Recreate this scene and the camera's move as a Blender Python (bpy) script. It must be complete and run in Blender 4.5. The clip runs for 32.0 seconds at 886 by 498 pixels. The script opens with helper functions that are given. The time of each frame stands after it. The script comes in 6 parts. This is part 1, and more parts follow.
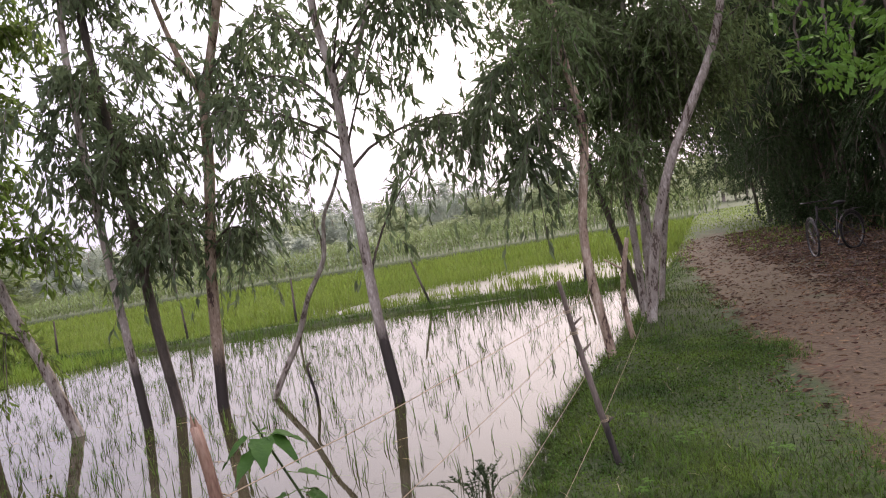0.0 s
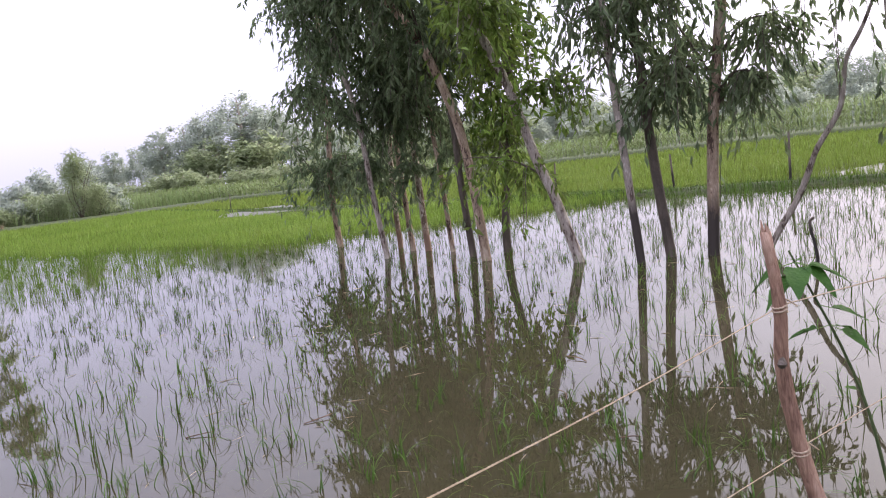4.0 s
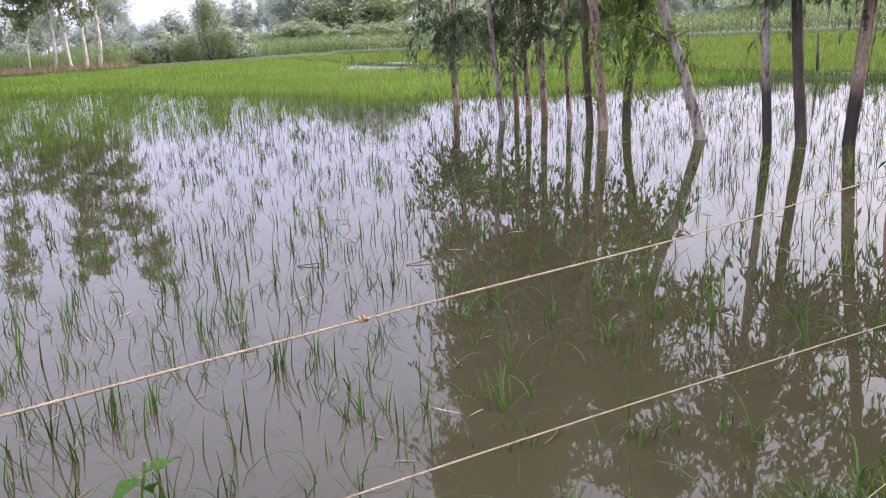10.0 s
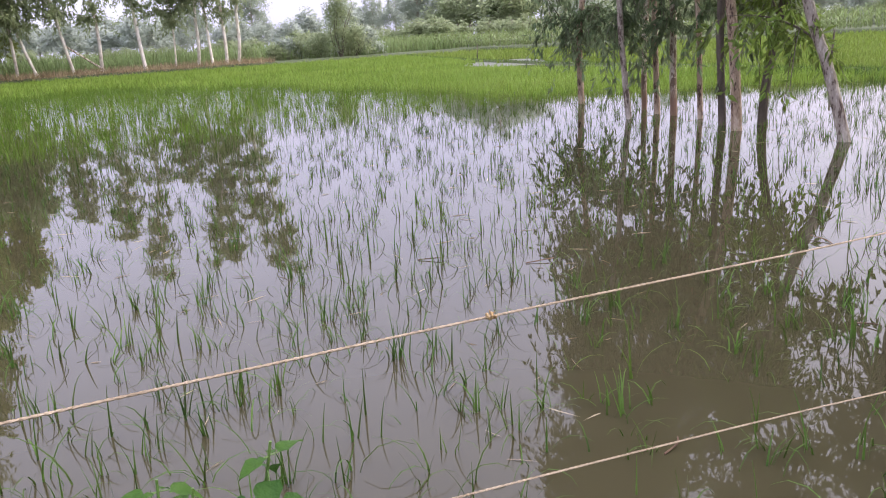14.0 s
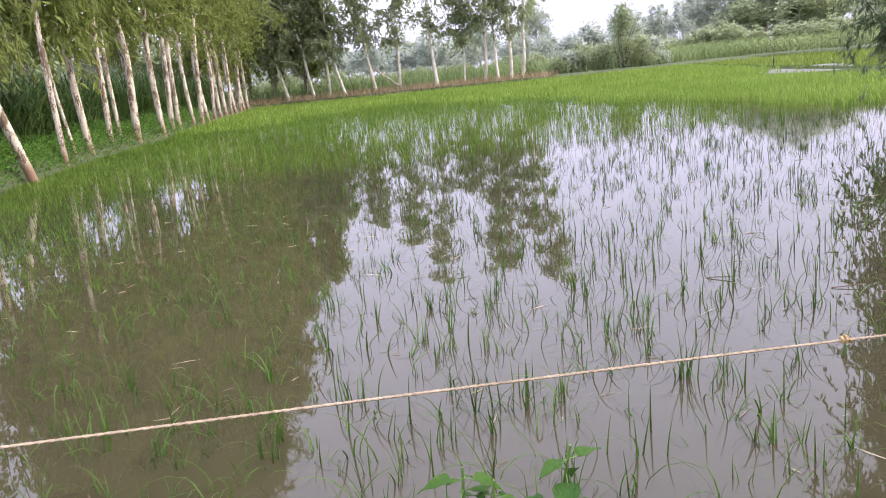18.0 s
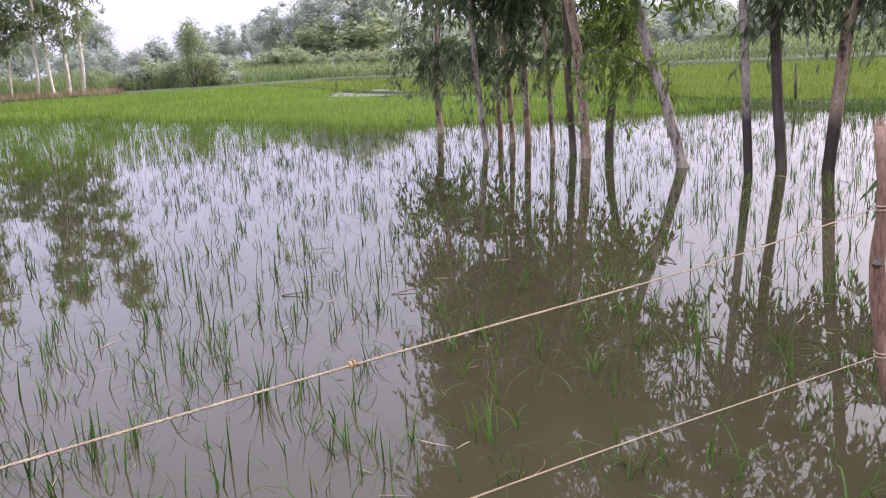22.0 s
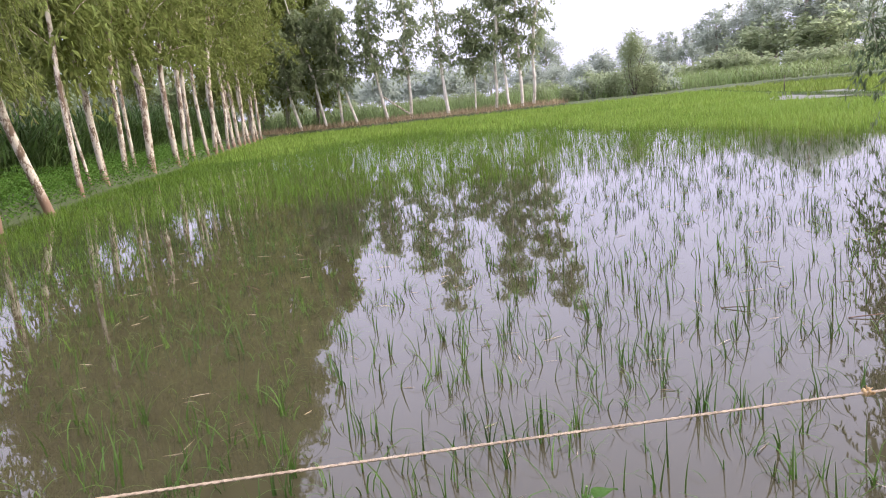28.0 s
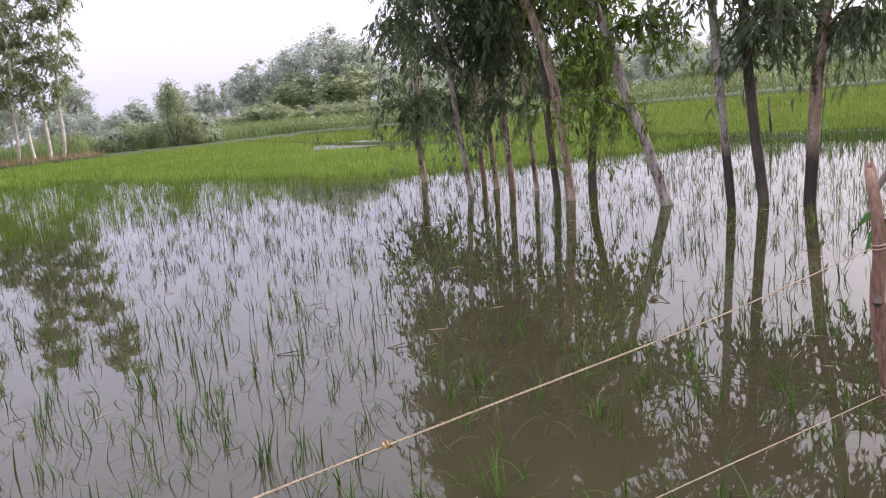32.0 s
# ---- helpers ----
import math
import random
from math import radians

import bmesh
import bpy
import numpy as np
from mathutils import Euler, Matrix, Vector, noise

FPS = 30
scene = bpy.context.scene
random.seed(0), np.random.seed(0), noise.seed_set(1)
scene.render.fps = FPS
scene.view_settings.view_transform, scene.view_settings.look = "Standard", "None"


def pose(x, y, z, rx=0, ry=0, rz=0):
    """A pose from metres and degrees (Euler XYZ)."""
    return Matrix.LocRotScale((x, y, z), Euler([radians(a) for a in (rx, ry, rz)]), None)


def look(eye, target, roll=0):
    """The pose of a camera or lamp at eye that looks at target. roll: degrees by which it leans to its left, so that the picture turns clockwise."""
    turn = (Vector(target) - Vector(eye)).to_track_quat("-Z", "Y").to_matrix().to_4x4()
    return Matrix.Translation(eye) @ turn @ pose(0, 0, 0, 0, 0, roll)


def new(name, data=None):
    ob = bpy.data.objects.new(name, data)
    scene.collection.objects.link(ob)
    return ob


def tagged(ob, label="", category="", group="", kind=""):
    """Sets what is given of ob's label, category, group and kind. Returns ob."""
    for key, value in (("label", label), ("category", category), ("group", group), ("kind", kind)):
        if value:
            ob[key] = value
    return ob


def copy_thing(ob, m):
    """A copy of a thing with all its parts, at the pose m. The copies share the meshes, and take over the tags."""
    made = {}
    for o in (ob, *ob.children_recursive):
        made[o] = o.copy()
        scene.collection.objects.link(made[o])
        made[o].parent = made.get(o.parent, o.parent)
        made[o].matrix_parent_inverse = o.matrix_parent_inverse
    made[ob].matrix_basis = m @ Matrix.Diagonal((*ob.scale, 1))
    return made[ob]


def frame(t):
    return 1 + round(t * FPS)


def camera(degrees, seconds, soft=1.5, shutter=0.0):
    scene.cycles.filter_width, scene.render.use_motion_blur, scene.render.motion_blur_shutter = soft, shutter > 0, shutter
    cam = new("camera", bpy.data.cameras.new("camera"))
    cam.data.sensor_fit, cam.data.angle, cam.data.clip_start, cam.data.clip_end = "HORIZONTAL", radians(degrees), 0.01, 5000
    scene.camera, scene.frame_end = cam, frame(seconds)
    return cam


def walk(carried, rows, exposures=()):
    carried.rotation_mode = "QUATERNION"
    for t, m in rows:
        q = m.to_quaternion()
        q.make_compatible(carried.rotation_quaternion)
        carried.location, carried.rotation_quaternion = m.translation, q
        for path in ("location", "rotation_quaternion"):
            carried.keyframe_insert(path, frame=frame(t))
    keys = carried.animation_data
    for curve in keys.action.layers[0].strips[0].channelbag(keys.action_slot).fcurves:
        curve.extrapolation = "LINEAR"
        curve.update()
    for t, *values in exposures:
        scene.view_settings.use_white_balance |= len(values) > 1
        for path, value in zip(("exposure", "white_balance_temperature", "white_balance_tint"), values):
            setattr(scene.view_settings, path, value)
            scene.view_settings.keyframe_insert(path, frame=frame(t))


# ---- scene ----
cam = camera(58.52, 32.0, soft=1.1)
PATH = [
    (0.0, pose(-1.062, 0.594, 1.696, 89.06, 9.26, 5.29)),
    (0.5, pose(-1.059, 0.590, 1.692, 88.77, 8.69, 3.15)),
    (1.0, pose(-1.054, 0.606, 1.689, 88.73, 7.90, 2.94)),
    (1.5, pose(-1.060, 0.601, 1.694, 88.74, 6.59, 3.69)),
    (2.0, pose(-1.041, 0.608, 1.695, 89.10, 5.49, 12.44)),
    (2.5, pose(-1.190, 0.532, 1.674, 88.33, 5.33, 22.20)),
    (4.5, pose(-1.262, 0.392, 1.599, 80.85, 6.25, 45.88)),
    (5.0, pose(-1.289, 0.342, 1.569, 77.83, 4.20, 55.19)),
    (5.5, pose(-1.312, 0.298, 1.531, 72.47, 2.24, 64.42)),
    (6.0, pose(-1.293, 0.223, 1.525, 69.61, 1.33, 71.93)),
    (6.5, pose(-1.247, 0.194, 1.552, 68.87, 1.05, 78.29)),
    (7.0, pose(-1.240, 0.218, 1.578, 70.78, 2.06, 79.40)),
    (7.5, pose(-1.266, 0.291, 1.578, 72.94, 2.33, 71.24)),
    (8.0, pose(-1.262, 0.338, 1.561, 73.02, 1.62, 61.52)),
    (8.5, pose(-1.252, 0.371, 1.563, 72.86, 2.18, 55.25)),
    (9.0, pose(-1.233, 0.385, 1.556, 73.25, 2.29, 50.52)),
    (9.5, pose(-1.202, 0.385, 1.547, 74.46, 3.12, 48.40)),
    (10.0, pose(-1.191, 0.372, 1.532, 74.67, 3.08, 48.18)),
    (10.5, pose(-1.191, 0.349, 1.536, 75.46, 3.39, 51.59)),
    (11.0, pose(-1.209, 0.299, 1.534, 76.29, 4.08, 63.31)),
    (11.5, pose(-1.220, 0.273, 1.532, 76.61, 3.65, 70.53)),
    (12.0, pose(-1.231, 0.274, 1.529, 76.66, 3.35, 73.28)),
    (12.5, pose(-1.223, 0.274, 1.527, 76.63, 3.41, 73.97)),
    (13.0, pose(-1.233, 0.310, 1.531, 76.30, 3.82, 71.63)),
    (13.5, pose(-1.203, 0.342, 1.527, 75.57, 3.63, 63.16)),
    (14.0, pose(-1.210, 0.368, 1.529, 74.94, 3.27, 56.97)),
    (14.5, pose(-1.193, 0.386, 1.531, 74.54, 2.98, 49.10)),
    (16.5, pose(-1.198, 0.396, 1.541, 75.98, 5.09, 41.97)),
    (17.0, pose(-1.232, 0.331, 1.537, 77.10, 6.26, 59.23)),
    (17.5, pose(-1.243, 0.301, 1.532, 77.43, 6.19, 70.89)),
    (18.0, pose(-1.201, 0.275, 1.544, 77.28, 5.34, 76.65)),
    (18.5, pose(-1.188, 0.244, 1.545, 76.89, 5.62, 84.16)),
    (19.0, pose(-1.188, 0.229, 1.544, 76.70, 5.51, 87.91)),
    (19.5, pose(-1.210, 0.272, 1.539, 76.08, 4.77, 83.58)),
    (20.0, pose(-1.224, 0.308, 1.528, 74.90, 3.78, 72.49)),
    (20.5, pose(-1.219, 0.328, 1.537, 74.70, 4.07, 65.73)),
    (21.0, pose(-1.224, 0.330, 1.536, 74.72, 4.30, 61.85)),
    (21.5, pose(-1.222, 0.338, 1.546, 75.51, 3.50, 57.48)),
    (22.0, pose(-1.208, 0.376, 1.549, 76.49, 2.90, 47.02)),
    (22.5, pose(-1.184, 0.391, 1.555, 76.92, 2.64, 38.98)),
    (23.0, pose(-1.177, 0.388, 1.555, 77.16, 2.79, 35.89)),
    (23.5, pose(-1.186, 0.382, 1.554, 77.16, 3.23, 36.05)),
    (24.0, pose(-1.226, 0.359, 1.547, 77.81, 5.65, 45.04)),
    (24.5, pose(-1.214, 0.306, 1.561, 78.55, 7.45, 57.08)),
    (25.0, pose(-1.210, 0.264, 1.562, 78.63, 8.02, 66.06)),
    (25.5, pose(-1.200, 0.235, 1.566, 78.79, 8.10, 74.03)),
    (26.0, pose(-1.165, 0.219, 1.575, 78.71, 7.41, 79.67)),
    (26.5, pose(-1.158, 0.204, 1.576, 78.88, 7.00, 84.65)),
    (28.6, pose(-1.222, 0.315, 1.569, 79.15, 5.22, 68.21)),
    (29.0, pose(-1.205, 0.334, 1.576, 78.83, 4.83, 59.92)),
    (29.5, pose(-1.195, 0.357, 1.573, 78.87, 4.22, 50.87)),
    (30.0, pose(-1.185, 0.387, 1.571, 78.98, 3.19, 41.85)),
    (30.5, pose(-1.138, 0.396, 1.584, 79.02, 2.08, 32.95)),
    (30.8, pose(-1.128, 0.412, 1.581, 79.10, 2.22, 29.97)),
    (31.0, pose(-1.136, 0.401, 1.580, 79.22, 1.95, 28.91)),
    (31.5, pose(-1.177, 0.327, 1.601, 79.25, 2.65, 30.82)),
    (32.0, pose(-1.234, 0.344, 1.589, 79.69, 5.46, 45.46)),
]
EXPOSURES = [(0.0, 0.2, 7600, 7.5), (1.5, 0.2, 7550, 7.5), (2.5, 0.24, 7350, 6.5), (4.5, 0.46, 6980, 5.0), (5.4, 0.61, 6980, 5.0), (6.0, 0.92, 6980, 4.0), (7.0, 1.02, 6930, 3.0), (8.0, 0.79, 6890, 5.0), (10.0, 0.62, 6890, 5.0), (12.5, 0.73, 7040, 5.0), (14.5, 0.56, 7040, 5.0), (16.5, 0.55, 7040, 5.0), (19.0, 0.98, 7040, 3.5), (21.0, 0.74, 6880, 6.5), (23.0, 0.47, 7040, 6.5), (25.0, 0.65, 7040, 6.5), (26.5, 0.86, 7040, 3.5), (28.6, 0.59, 7040, 6.5), (30.8, 0.32, 7410, 7.0), (32.0, 0.32, 7260, 5.0)]
walk(cam, PATH, EXPOSURES)

# ---- world, sun ----
world = bpy.data.worlds.new("hazy_sky")
scene.world = world
world.use_nodes = True
wn, wl = world.node_tree.nodes, world.node_tree.links
wn.clear()
sky = wn.new("ShaderNodeTexSky")
sky.sky_type, sky.sun_disc = "NISHITA", False
sky.sun_elevation, sky.sun_rotation = radians(38), radians(15)
sky.air_density, sky.dust_density, sky.ozone_density = 1.0, 8.0, 1.5
bg_sky, bg_cloud, bg_add, w_out = wn.new("ShaderNodeBackground"), wn.new("ShaderNodeBackground"), wn.new("ShaderNodeAddShader"), wn.new("ShaderNodeOutputWorld")
bg_sky.inputs["Strength"].default_value = 0.042
bg_cloud.inputs["Color"].default_value = (0.765, 0.748, 1.11, 1)
# overcast: the cloud is brighter overhead than at the horizon
coord, axes, rise = wn.new("ShaderNodeTexCoord"), wn.new("ShaderNodeSeparateXYZ"), wn.new("ShaderNodeMapRange")
rise.inputs["From Min"].default_value, rise.inputs["From Max"].default_value = 0.0, 0.9
rise.inputs["To Min"].default_value, rise.inputs["To Max"].default_value = 0.79, 2.6
wl.new(coord.outputs["Generated"], axes.inputs[0])
wl.new(axes.outputs[2], rise.inputs[0])
wl.new(rise.outputs[0], bg_cloud.inputs["Strength"])
wl.new(sky.outputs[0], bg_sky.inputs["Color"])
wl.new(bg_sky.outputs[0], bg_add.inputs[0])
wl.new(bg_cloud.outputs[0], bg_add.inputs[1])
# the cloud glows warmer and brighter towards the hidden sun
toward, glow, bg_glow, bg_all = wn.new("ShaderNodeVectorMath"), wn.new("ShaderNodeMath"), wn.new("ShaderNodeBackground"), wn.new("ShaderNodeAddShader")
toward.operation = "DOT_PRODUCT"
toward.inputs[1].default_value = Vector((5.0, 19.0, 15.5)).normalized()
glow.operation, glow.use_clamp = "POWER", True
glow.inputs[1].default_value = 5.0
floor_dot = wn.new("ShaderNodeMath")
floor_dot.operation = "MAXIMUM"
floor_dot.inputs[1].default_value = 0.0
wl.new(coord.outputs["Generated"], toward.inputs[0])
wl.new(toward.outputs["Value"], floor_dot.inputs[0])
wl.new(floor_dot.outputs[0], glow.inputs[0])
bg_glow.inputs["Color"].default_value = (1.0, 0.86, 0.80, 1)
wl.new(glow.outputs[0], bg_glow.inputs["Strength"])
wl.new(bg_add.outputs[0], bg_all.inputs[0])
wl.new(bg_glow.outputs[0], bg_all.inputs[1])
wl.new(bg_all.outputs[0], w_out.inputs["Surface"])

sun_data = bpy.data.lights.new("sun", "SUN")
sun_data.energy, sun_data.angle, sun_data.color = 1.6, radians(24), (1.0, 0.95, 0.88)
sun = new("sun", sun_data)
sun.matrix_world = look((0, 0, 30), (0 - 5.0, -19.0, 30 - 15.5))


# ---- materials ----
def material(name, colours, scale=6.0, fine=60.0, rough=0.8, bump=0.3, bump_scale=None, translucent=0.0, island=0.0, stain=None, stretch=(1, 1, 1), spec=None):
    """Noise at two scales between colours; island varies joined pieces; stain: (height, softness, colour) of mud or wet below that height."""
    m = bpy.data.materials.new(name)
    m.use_nodes = True
    n, l = m.node_tree.nodes, m.node_tree.links
    bsdf, out = n["Principled BSDF"], n["Material Output"]
    tc, mp = n.new("ShaderNodeTexCoord"), n.new("ShaderNodeMapping")
    mp.inputs["Scale"].default_value = stretch
    l.new(tc.outputs["Object"], mp.inputs["Vector"])
    big, small = n.new("ShaderNodeTexNoise"), n.new("ShaderNodeTexNoise")
    for t, s, d in ((big, scale, 4), (small, fine, 3)):
        t.inputs["Scale"].default_value, t.inputs["Detail"].default_value = s, d
        l.new(mp.outputs[0], t.inputs["Vector"])
    mixf = n.new("ShaderNodeMath")
    mixf.operation = "MULTIPLY_ADD"
    mixf.inputs[1].default_value, mixf.inputs[2].default_value = 0.4, -0.2
    l.new(small.outputs[0], mixf.inputs[0])
    add = n.new("ShaderNodeMath")
    l.new(big.outputs[0], add.inputs[0])
    l.new(mixf.outputs[0], add.inputs[1])
    ramp = n.new("ShaderNodeValToRGB")
    el = ramp.color_ramp.elements
    el[0].position, el[1].position = 0.3, 0.7
    el[0].color, el[1].color = (*colours[0], 1), (*colours[-1], 1)
    for k, c in enumerate(colours[1:-1]):
        e = el.new(0.3 + 0.4 * (k + 1) / (len(colours) - 1))
        e.color = (*c, 1)
    l.new(add.outputs[0], ramp.inputs[0])
    col = ramp.outputs[0]
    if island:
        geo, hsv = n.new("ShaderNodeNewGeometry"), n.new("ShaderNodeHueSaturation")
        for key, lo, hi in (("Value", 1 - island, 1 + island), ("Hue", 0.5 - 0.045 * island, 0.5 + 0.02 * island)):
            mr = n.new("ShaderNodeMapRange")
            mr.inputs["To Min"].default_value, mr.inputs["To Max"].default_value = lo, hi
            l.new(geo.outputs["Random Per Island"], mr.inputs[0])
            l.new(mr.outputs[0], hsv.inputs[key])
        l.new(col, hsv.inputs["Color"])
        col = hsv.outputs[0]
    if stain:
        geo2, sep, edge, mr2, mx = n.new("ShaderNodeNewGeometry"), n.new("ShaderNodeSeparateXYZ"), n.new("ShaderNodeMath"), n.new("ShaderNodeMapRange"), n.new("ShaderNodeMix")
        l.new(geo2.outputs["Position"], sep.inputs[0])
        edge.operation = "MULTIPLY_ADD"
        l.new(big.outputs[0], edge.inputs[0])
        edge.inputs[1].default_value = -0.9
        l.new(sep.outputs[2], edge.inputs[2])
        mr2.inputs["From Min"].default_value, mr2.inputs["From Max"].default_value = stain[0] - 0.45 - stain[1], stain[0] - 0.45 + stain[1]
        mr2.inputs["To Min"].default_value, mr2.inputs["To Max"].default_value = 1, 0
        l.new(edge.outputs[0], mr2.inputs[0])
        mx.data_type = "RGBA"
        l.new(mr2.outputs[0], mx.inputs[0])
        l.new(col, mx.inputs[6])
        mx.inputs[7].default_value = (*stain[2], 1)
        col = mx.outputs[2]
    l.new(col, bsdf.inputs["Base Color"])
    bsdf.inputs["Roughness"].default_value = rough
    bsdf.inputs["Specular IOR Level"].default_value = spec if spec is not None else (0.12 if translucent else 0.3)
    if bump:
        bp = n.new("ShaderNodeBump")
        bp.inputs["Strength"].default_value, bp.inputs["Distance"].default_value = bump, 0.02
        l.new((small if bump_scale is None else big).outputs[0], bp.inputs["Height"])
        l.new(bp.outputs[0], bsdf.inputs["Normal"])
    if translucent:
        tr, ms = n.new("ShaderNodeBsdfTranslucent"), n.new("ShaderNodeMixShader")
        l.new(col, tr.inputs["Color"])
        ms.inputs[0].default_value = translucent
        l.new(bsdf.outputs[0], ms.inputs[1])
        l.new(tr.outputs[0], ms.inputs[2])
        l.new(ms.outputs[0], out.inputs["Surface"])
    return m


M_BARK = material("eucalyptus_bark", [(0.09, 0.066, 0.05), (0.26, 0.222, 0.182), (0.34, 0.298, 0.25), (0.46, 0.41, 0.35)], 4.5, 40, 0.85, 0.5, stretch=(1.6, 1.6, 0.5))
M_BARK_WET = material("wet_footed_eucalyptus_bark", [(0.09, 0.066, 0.05), (0.26, 0.222, 0.182), (0.34, 0.298, 0.25), (0.46, 0.41, 0.35)], 4.5, 40, 0.85, 0.5, stretch=(1.6, 1.6, 0.5), stain=(0.75, 0.12, (0.05, 0.042, 0.035)))
M_BARK_RED = material("reddish_eucalyptus_bark", [(0.075, 0.048, 0.036), (0.26, 0.19, 0.13), (0.35, 0.265, 0.19), (0.46, 0.37, 0.28)], 4.0, 40, 0.85, 0.5, stretch=(1.6, 1.6, 0.5))
M_BARK_RED_WET = material("wet_footed_reddish_bark", [(0.075, 0.048, 0.036), (0.26, 0.19, 0.13), (0.35, 0.265, 0.19), (0.46, 0.37, 0.28)], 4.0, 40, 0.85, 0.5, stretch=(1.6, 1.6, 0.5), stain=(0.65, 0.12, (0.05, 0.042, 0.035)))
M_BARK_DARK = material("dark_rough_bark", [(0.06, 0.05, 0.04), (0.14, 0.115, 0.09)], 5, 50, 0.9, 0.7, stretch=(2, 2, 0.6))
M_BARK_WHITE = material("pale_peeled_bark", [(0.15, 0.105, 0.07), (0.37, 0.315, 0.24), (0.52, 0.465, 0.375)], 3.0, 30, 0.8, 0.4, stretch=(1.5, 1.5, 0.6), stain=(0.42, 0.16, (0.22, 0.14, 0.095)))

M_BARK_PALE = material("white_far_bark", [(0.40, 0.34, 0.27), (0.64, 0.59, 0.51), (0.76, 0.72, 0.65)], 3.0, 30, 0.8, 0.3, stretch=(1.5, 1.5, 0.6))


def mottle(m, cuts, size):
    """Turns soft bark colours into patches with crisp ragged edges, as peeling bark has."""
    nodes = m.node_tree.nodes
    for e, at in zip(nodes["Color Ramp"].color_ramp.elements, cuts):
        e.position = at
    nodes["Noise Texture"].inputs["Scale"].default_value = size
    nodes["Noise Texture"].inputs["Detail"].default_value = 6
    nodes["Noise Texture"].inputs["Roughness"].default_value = 0.62


for bark in (M_BARK, M_BARK_WET, M_BARK_RED, M_BARK_RED_WET):
    mottle(bark, (0.40, 0.43, 0.56, 0.60), 6.0)
mottle(M_BARK_WHITE, (0.45, 0.475, 0.55), 4.2)

M_LEAF = material("eucalyptus_leaf", [(0.112, 0.158, 0.084), (0.184, 0.234, 0.124)], 0.8, 12, 0.5, 0, translucent=0.58, island=0.35)
M_LEAF_L = material("young_eucalyptus_leaf", [(0.120, 0.180, 0.075), (0.190, 0.250, 0.105)], 0.5, 10, 0.55, 0, translucent=0.6, island=0.35)
M_LEAF_GREEN = material("broad_green_eucalyptus_leaf", [(0.110, 0.175, 0.040), (0.185, 0.260, 0.065)], 0.6, 10, 0.5, 0, translucent=0.55, island=0.35)
# Far leaf colours are paled to stand in for distance haze.
M_LEAF_FAR = material("haze_paled_foliage", [(0.340, 0.385, 0.312), (0.400, 0.440, 0.365)], 0.15, 2, 0.9, 0, translucent=0.8, island=0.08)
M_LEAF_HAZE = material("haze_paled_horizon_foliage", [(0.375, 0.418, 0.352), (0.420, 0.460, 0.396)], 0.1, 2, 0.9, 0, translucent=0.8, island=0.04)
# Lighter than leaf green: some distance haze is put into this colour.
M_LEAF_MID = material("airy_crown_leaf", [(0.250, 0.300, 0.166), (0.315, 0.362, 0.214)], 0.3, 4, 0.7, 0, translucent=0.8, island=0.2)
M_LEAF_ROW = material("row_tree_leaf", [(0.160, 0.198, 0.054), (0.236, 0.272, 0.084)], 0.4, 6, 0.6, 0, translucent=0.5, island=0.3)
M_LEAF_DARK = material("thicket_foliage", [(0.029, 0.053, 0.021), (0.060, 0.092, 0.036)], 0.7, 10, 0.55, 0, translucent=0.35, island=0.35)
M_LEAF_BRIGHT = material("bright_broad_leaf", [(0.07, 0.15, 0.025), (0.11, 0.21, 0.038)], 3, 30, 0.5, 0.1, translucent=0.4, island=0.25)
M_HERB = material("herb_leaf", [(0.028, 0.076, 0.013), (0.046, 0.108, 0.019)], 14, 90, 0.5, 0.25, translucent=0.25, island=0.0)
M_HERB_YOUNG = material("young_herb_leaf", [(0.038, 0.096, 0.013), (0.062, 0.13, 0.02)], 14, 90, 0.5, 0.2, translucent=0.35)
M_RICE_EDGE = material("rice_at_the_edge", [(0.064, 0.130, 0.012), (0.104, 0.180, 0.021)], 0.5, 5, 0.6, 0, translucent=0.3, island=0.3, spec=0.2)
M_SAPLING = material("dark_green_stem", [(0.036, 0.058, 0.018), (0.068, 0.090, 0.032)], 20, 90, 0.6, 0.1)
M_STEM = material("green_stem", [(0.068, 0.135, 0.026), (0.11, 0.18, 0.042)], 20, 90, 0.6, 0.1)
M_RICE = material("rice_blade", [(0.036, 0.082, 0.016), (0.084, 0.146, 0.024)], 1.2, 9, 0.55, 0, translucent=0.3, island=0.4)
M_RICE_FIELD = material("dense_rice", [(0.125, 0.190, 0.030), (0.178, 0.248, 0.048)], 0.22, 3, 0.6, 0, translucent=0.35, island=0.25, spec=0.2)
M_RICE_THICK = material("thick_rice", [(0.134, 0.220, 0.033), (0.192, 0.288, 0.053)], 0.22, 3, 0.6, 0, translucent=0.35, island=0.25, spec=0.2)
M_GRASS = material("bank_grass", [(0.025, 0.061, 0.008), (0.090, 0.148, 0.020)], 2.2, 14, 0.6, 0, translucent=0.35, island=0.7, spec=0.2)
M_CORN = material("maize_leaf", [(0.160, 0.218, 0.080), (0.220, 0.278, 0.112)], 0.3, 5, 0.6, 0, translucent=0.3, island=0.35, spec=0.2)
M_REED = material("green_reed", [(0.135, 0.195, 0.070), (0.195, 0.255, 0.105)], 0.3, 5, 0.65, 0, translucent=0.35, island=0.3)
M_CANE = material("cane_leaf", [(0.048, 0.092, 0.026), (0.095, 0.150, 0.044)], 0.5, 6, 0.55, 0, translucent=0.3, island=0.4)
M_DRY = material("dry_grass", [(0.27, 0.22, 0.135), (0.39, 0.33, 0.22)], 0.8, 8, 0.85, 0, translucent=0.15, island=0.35)
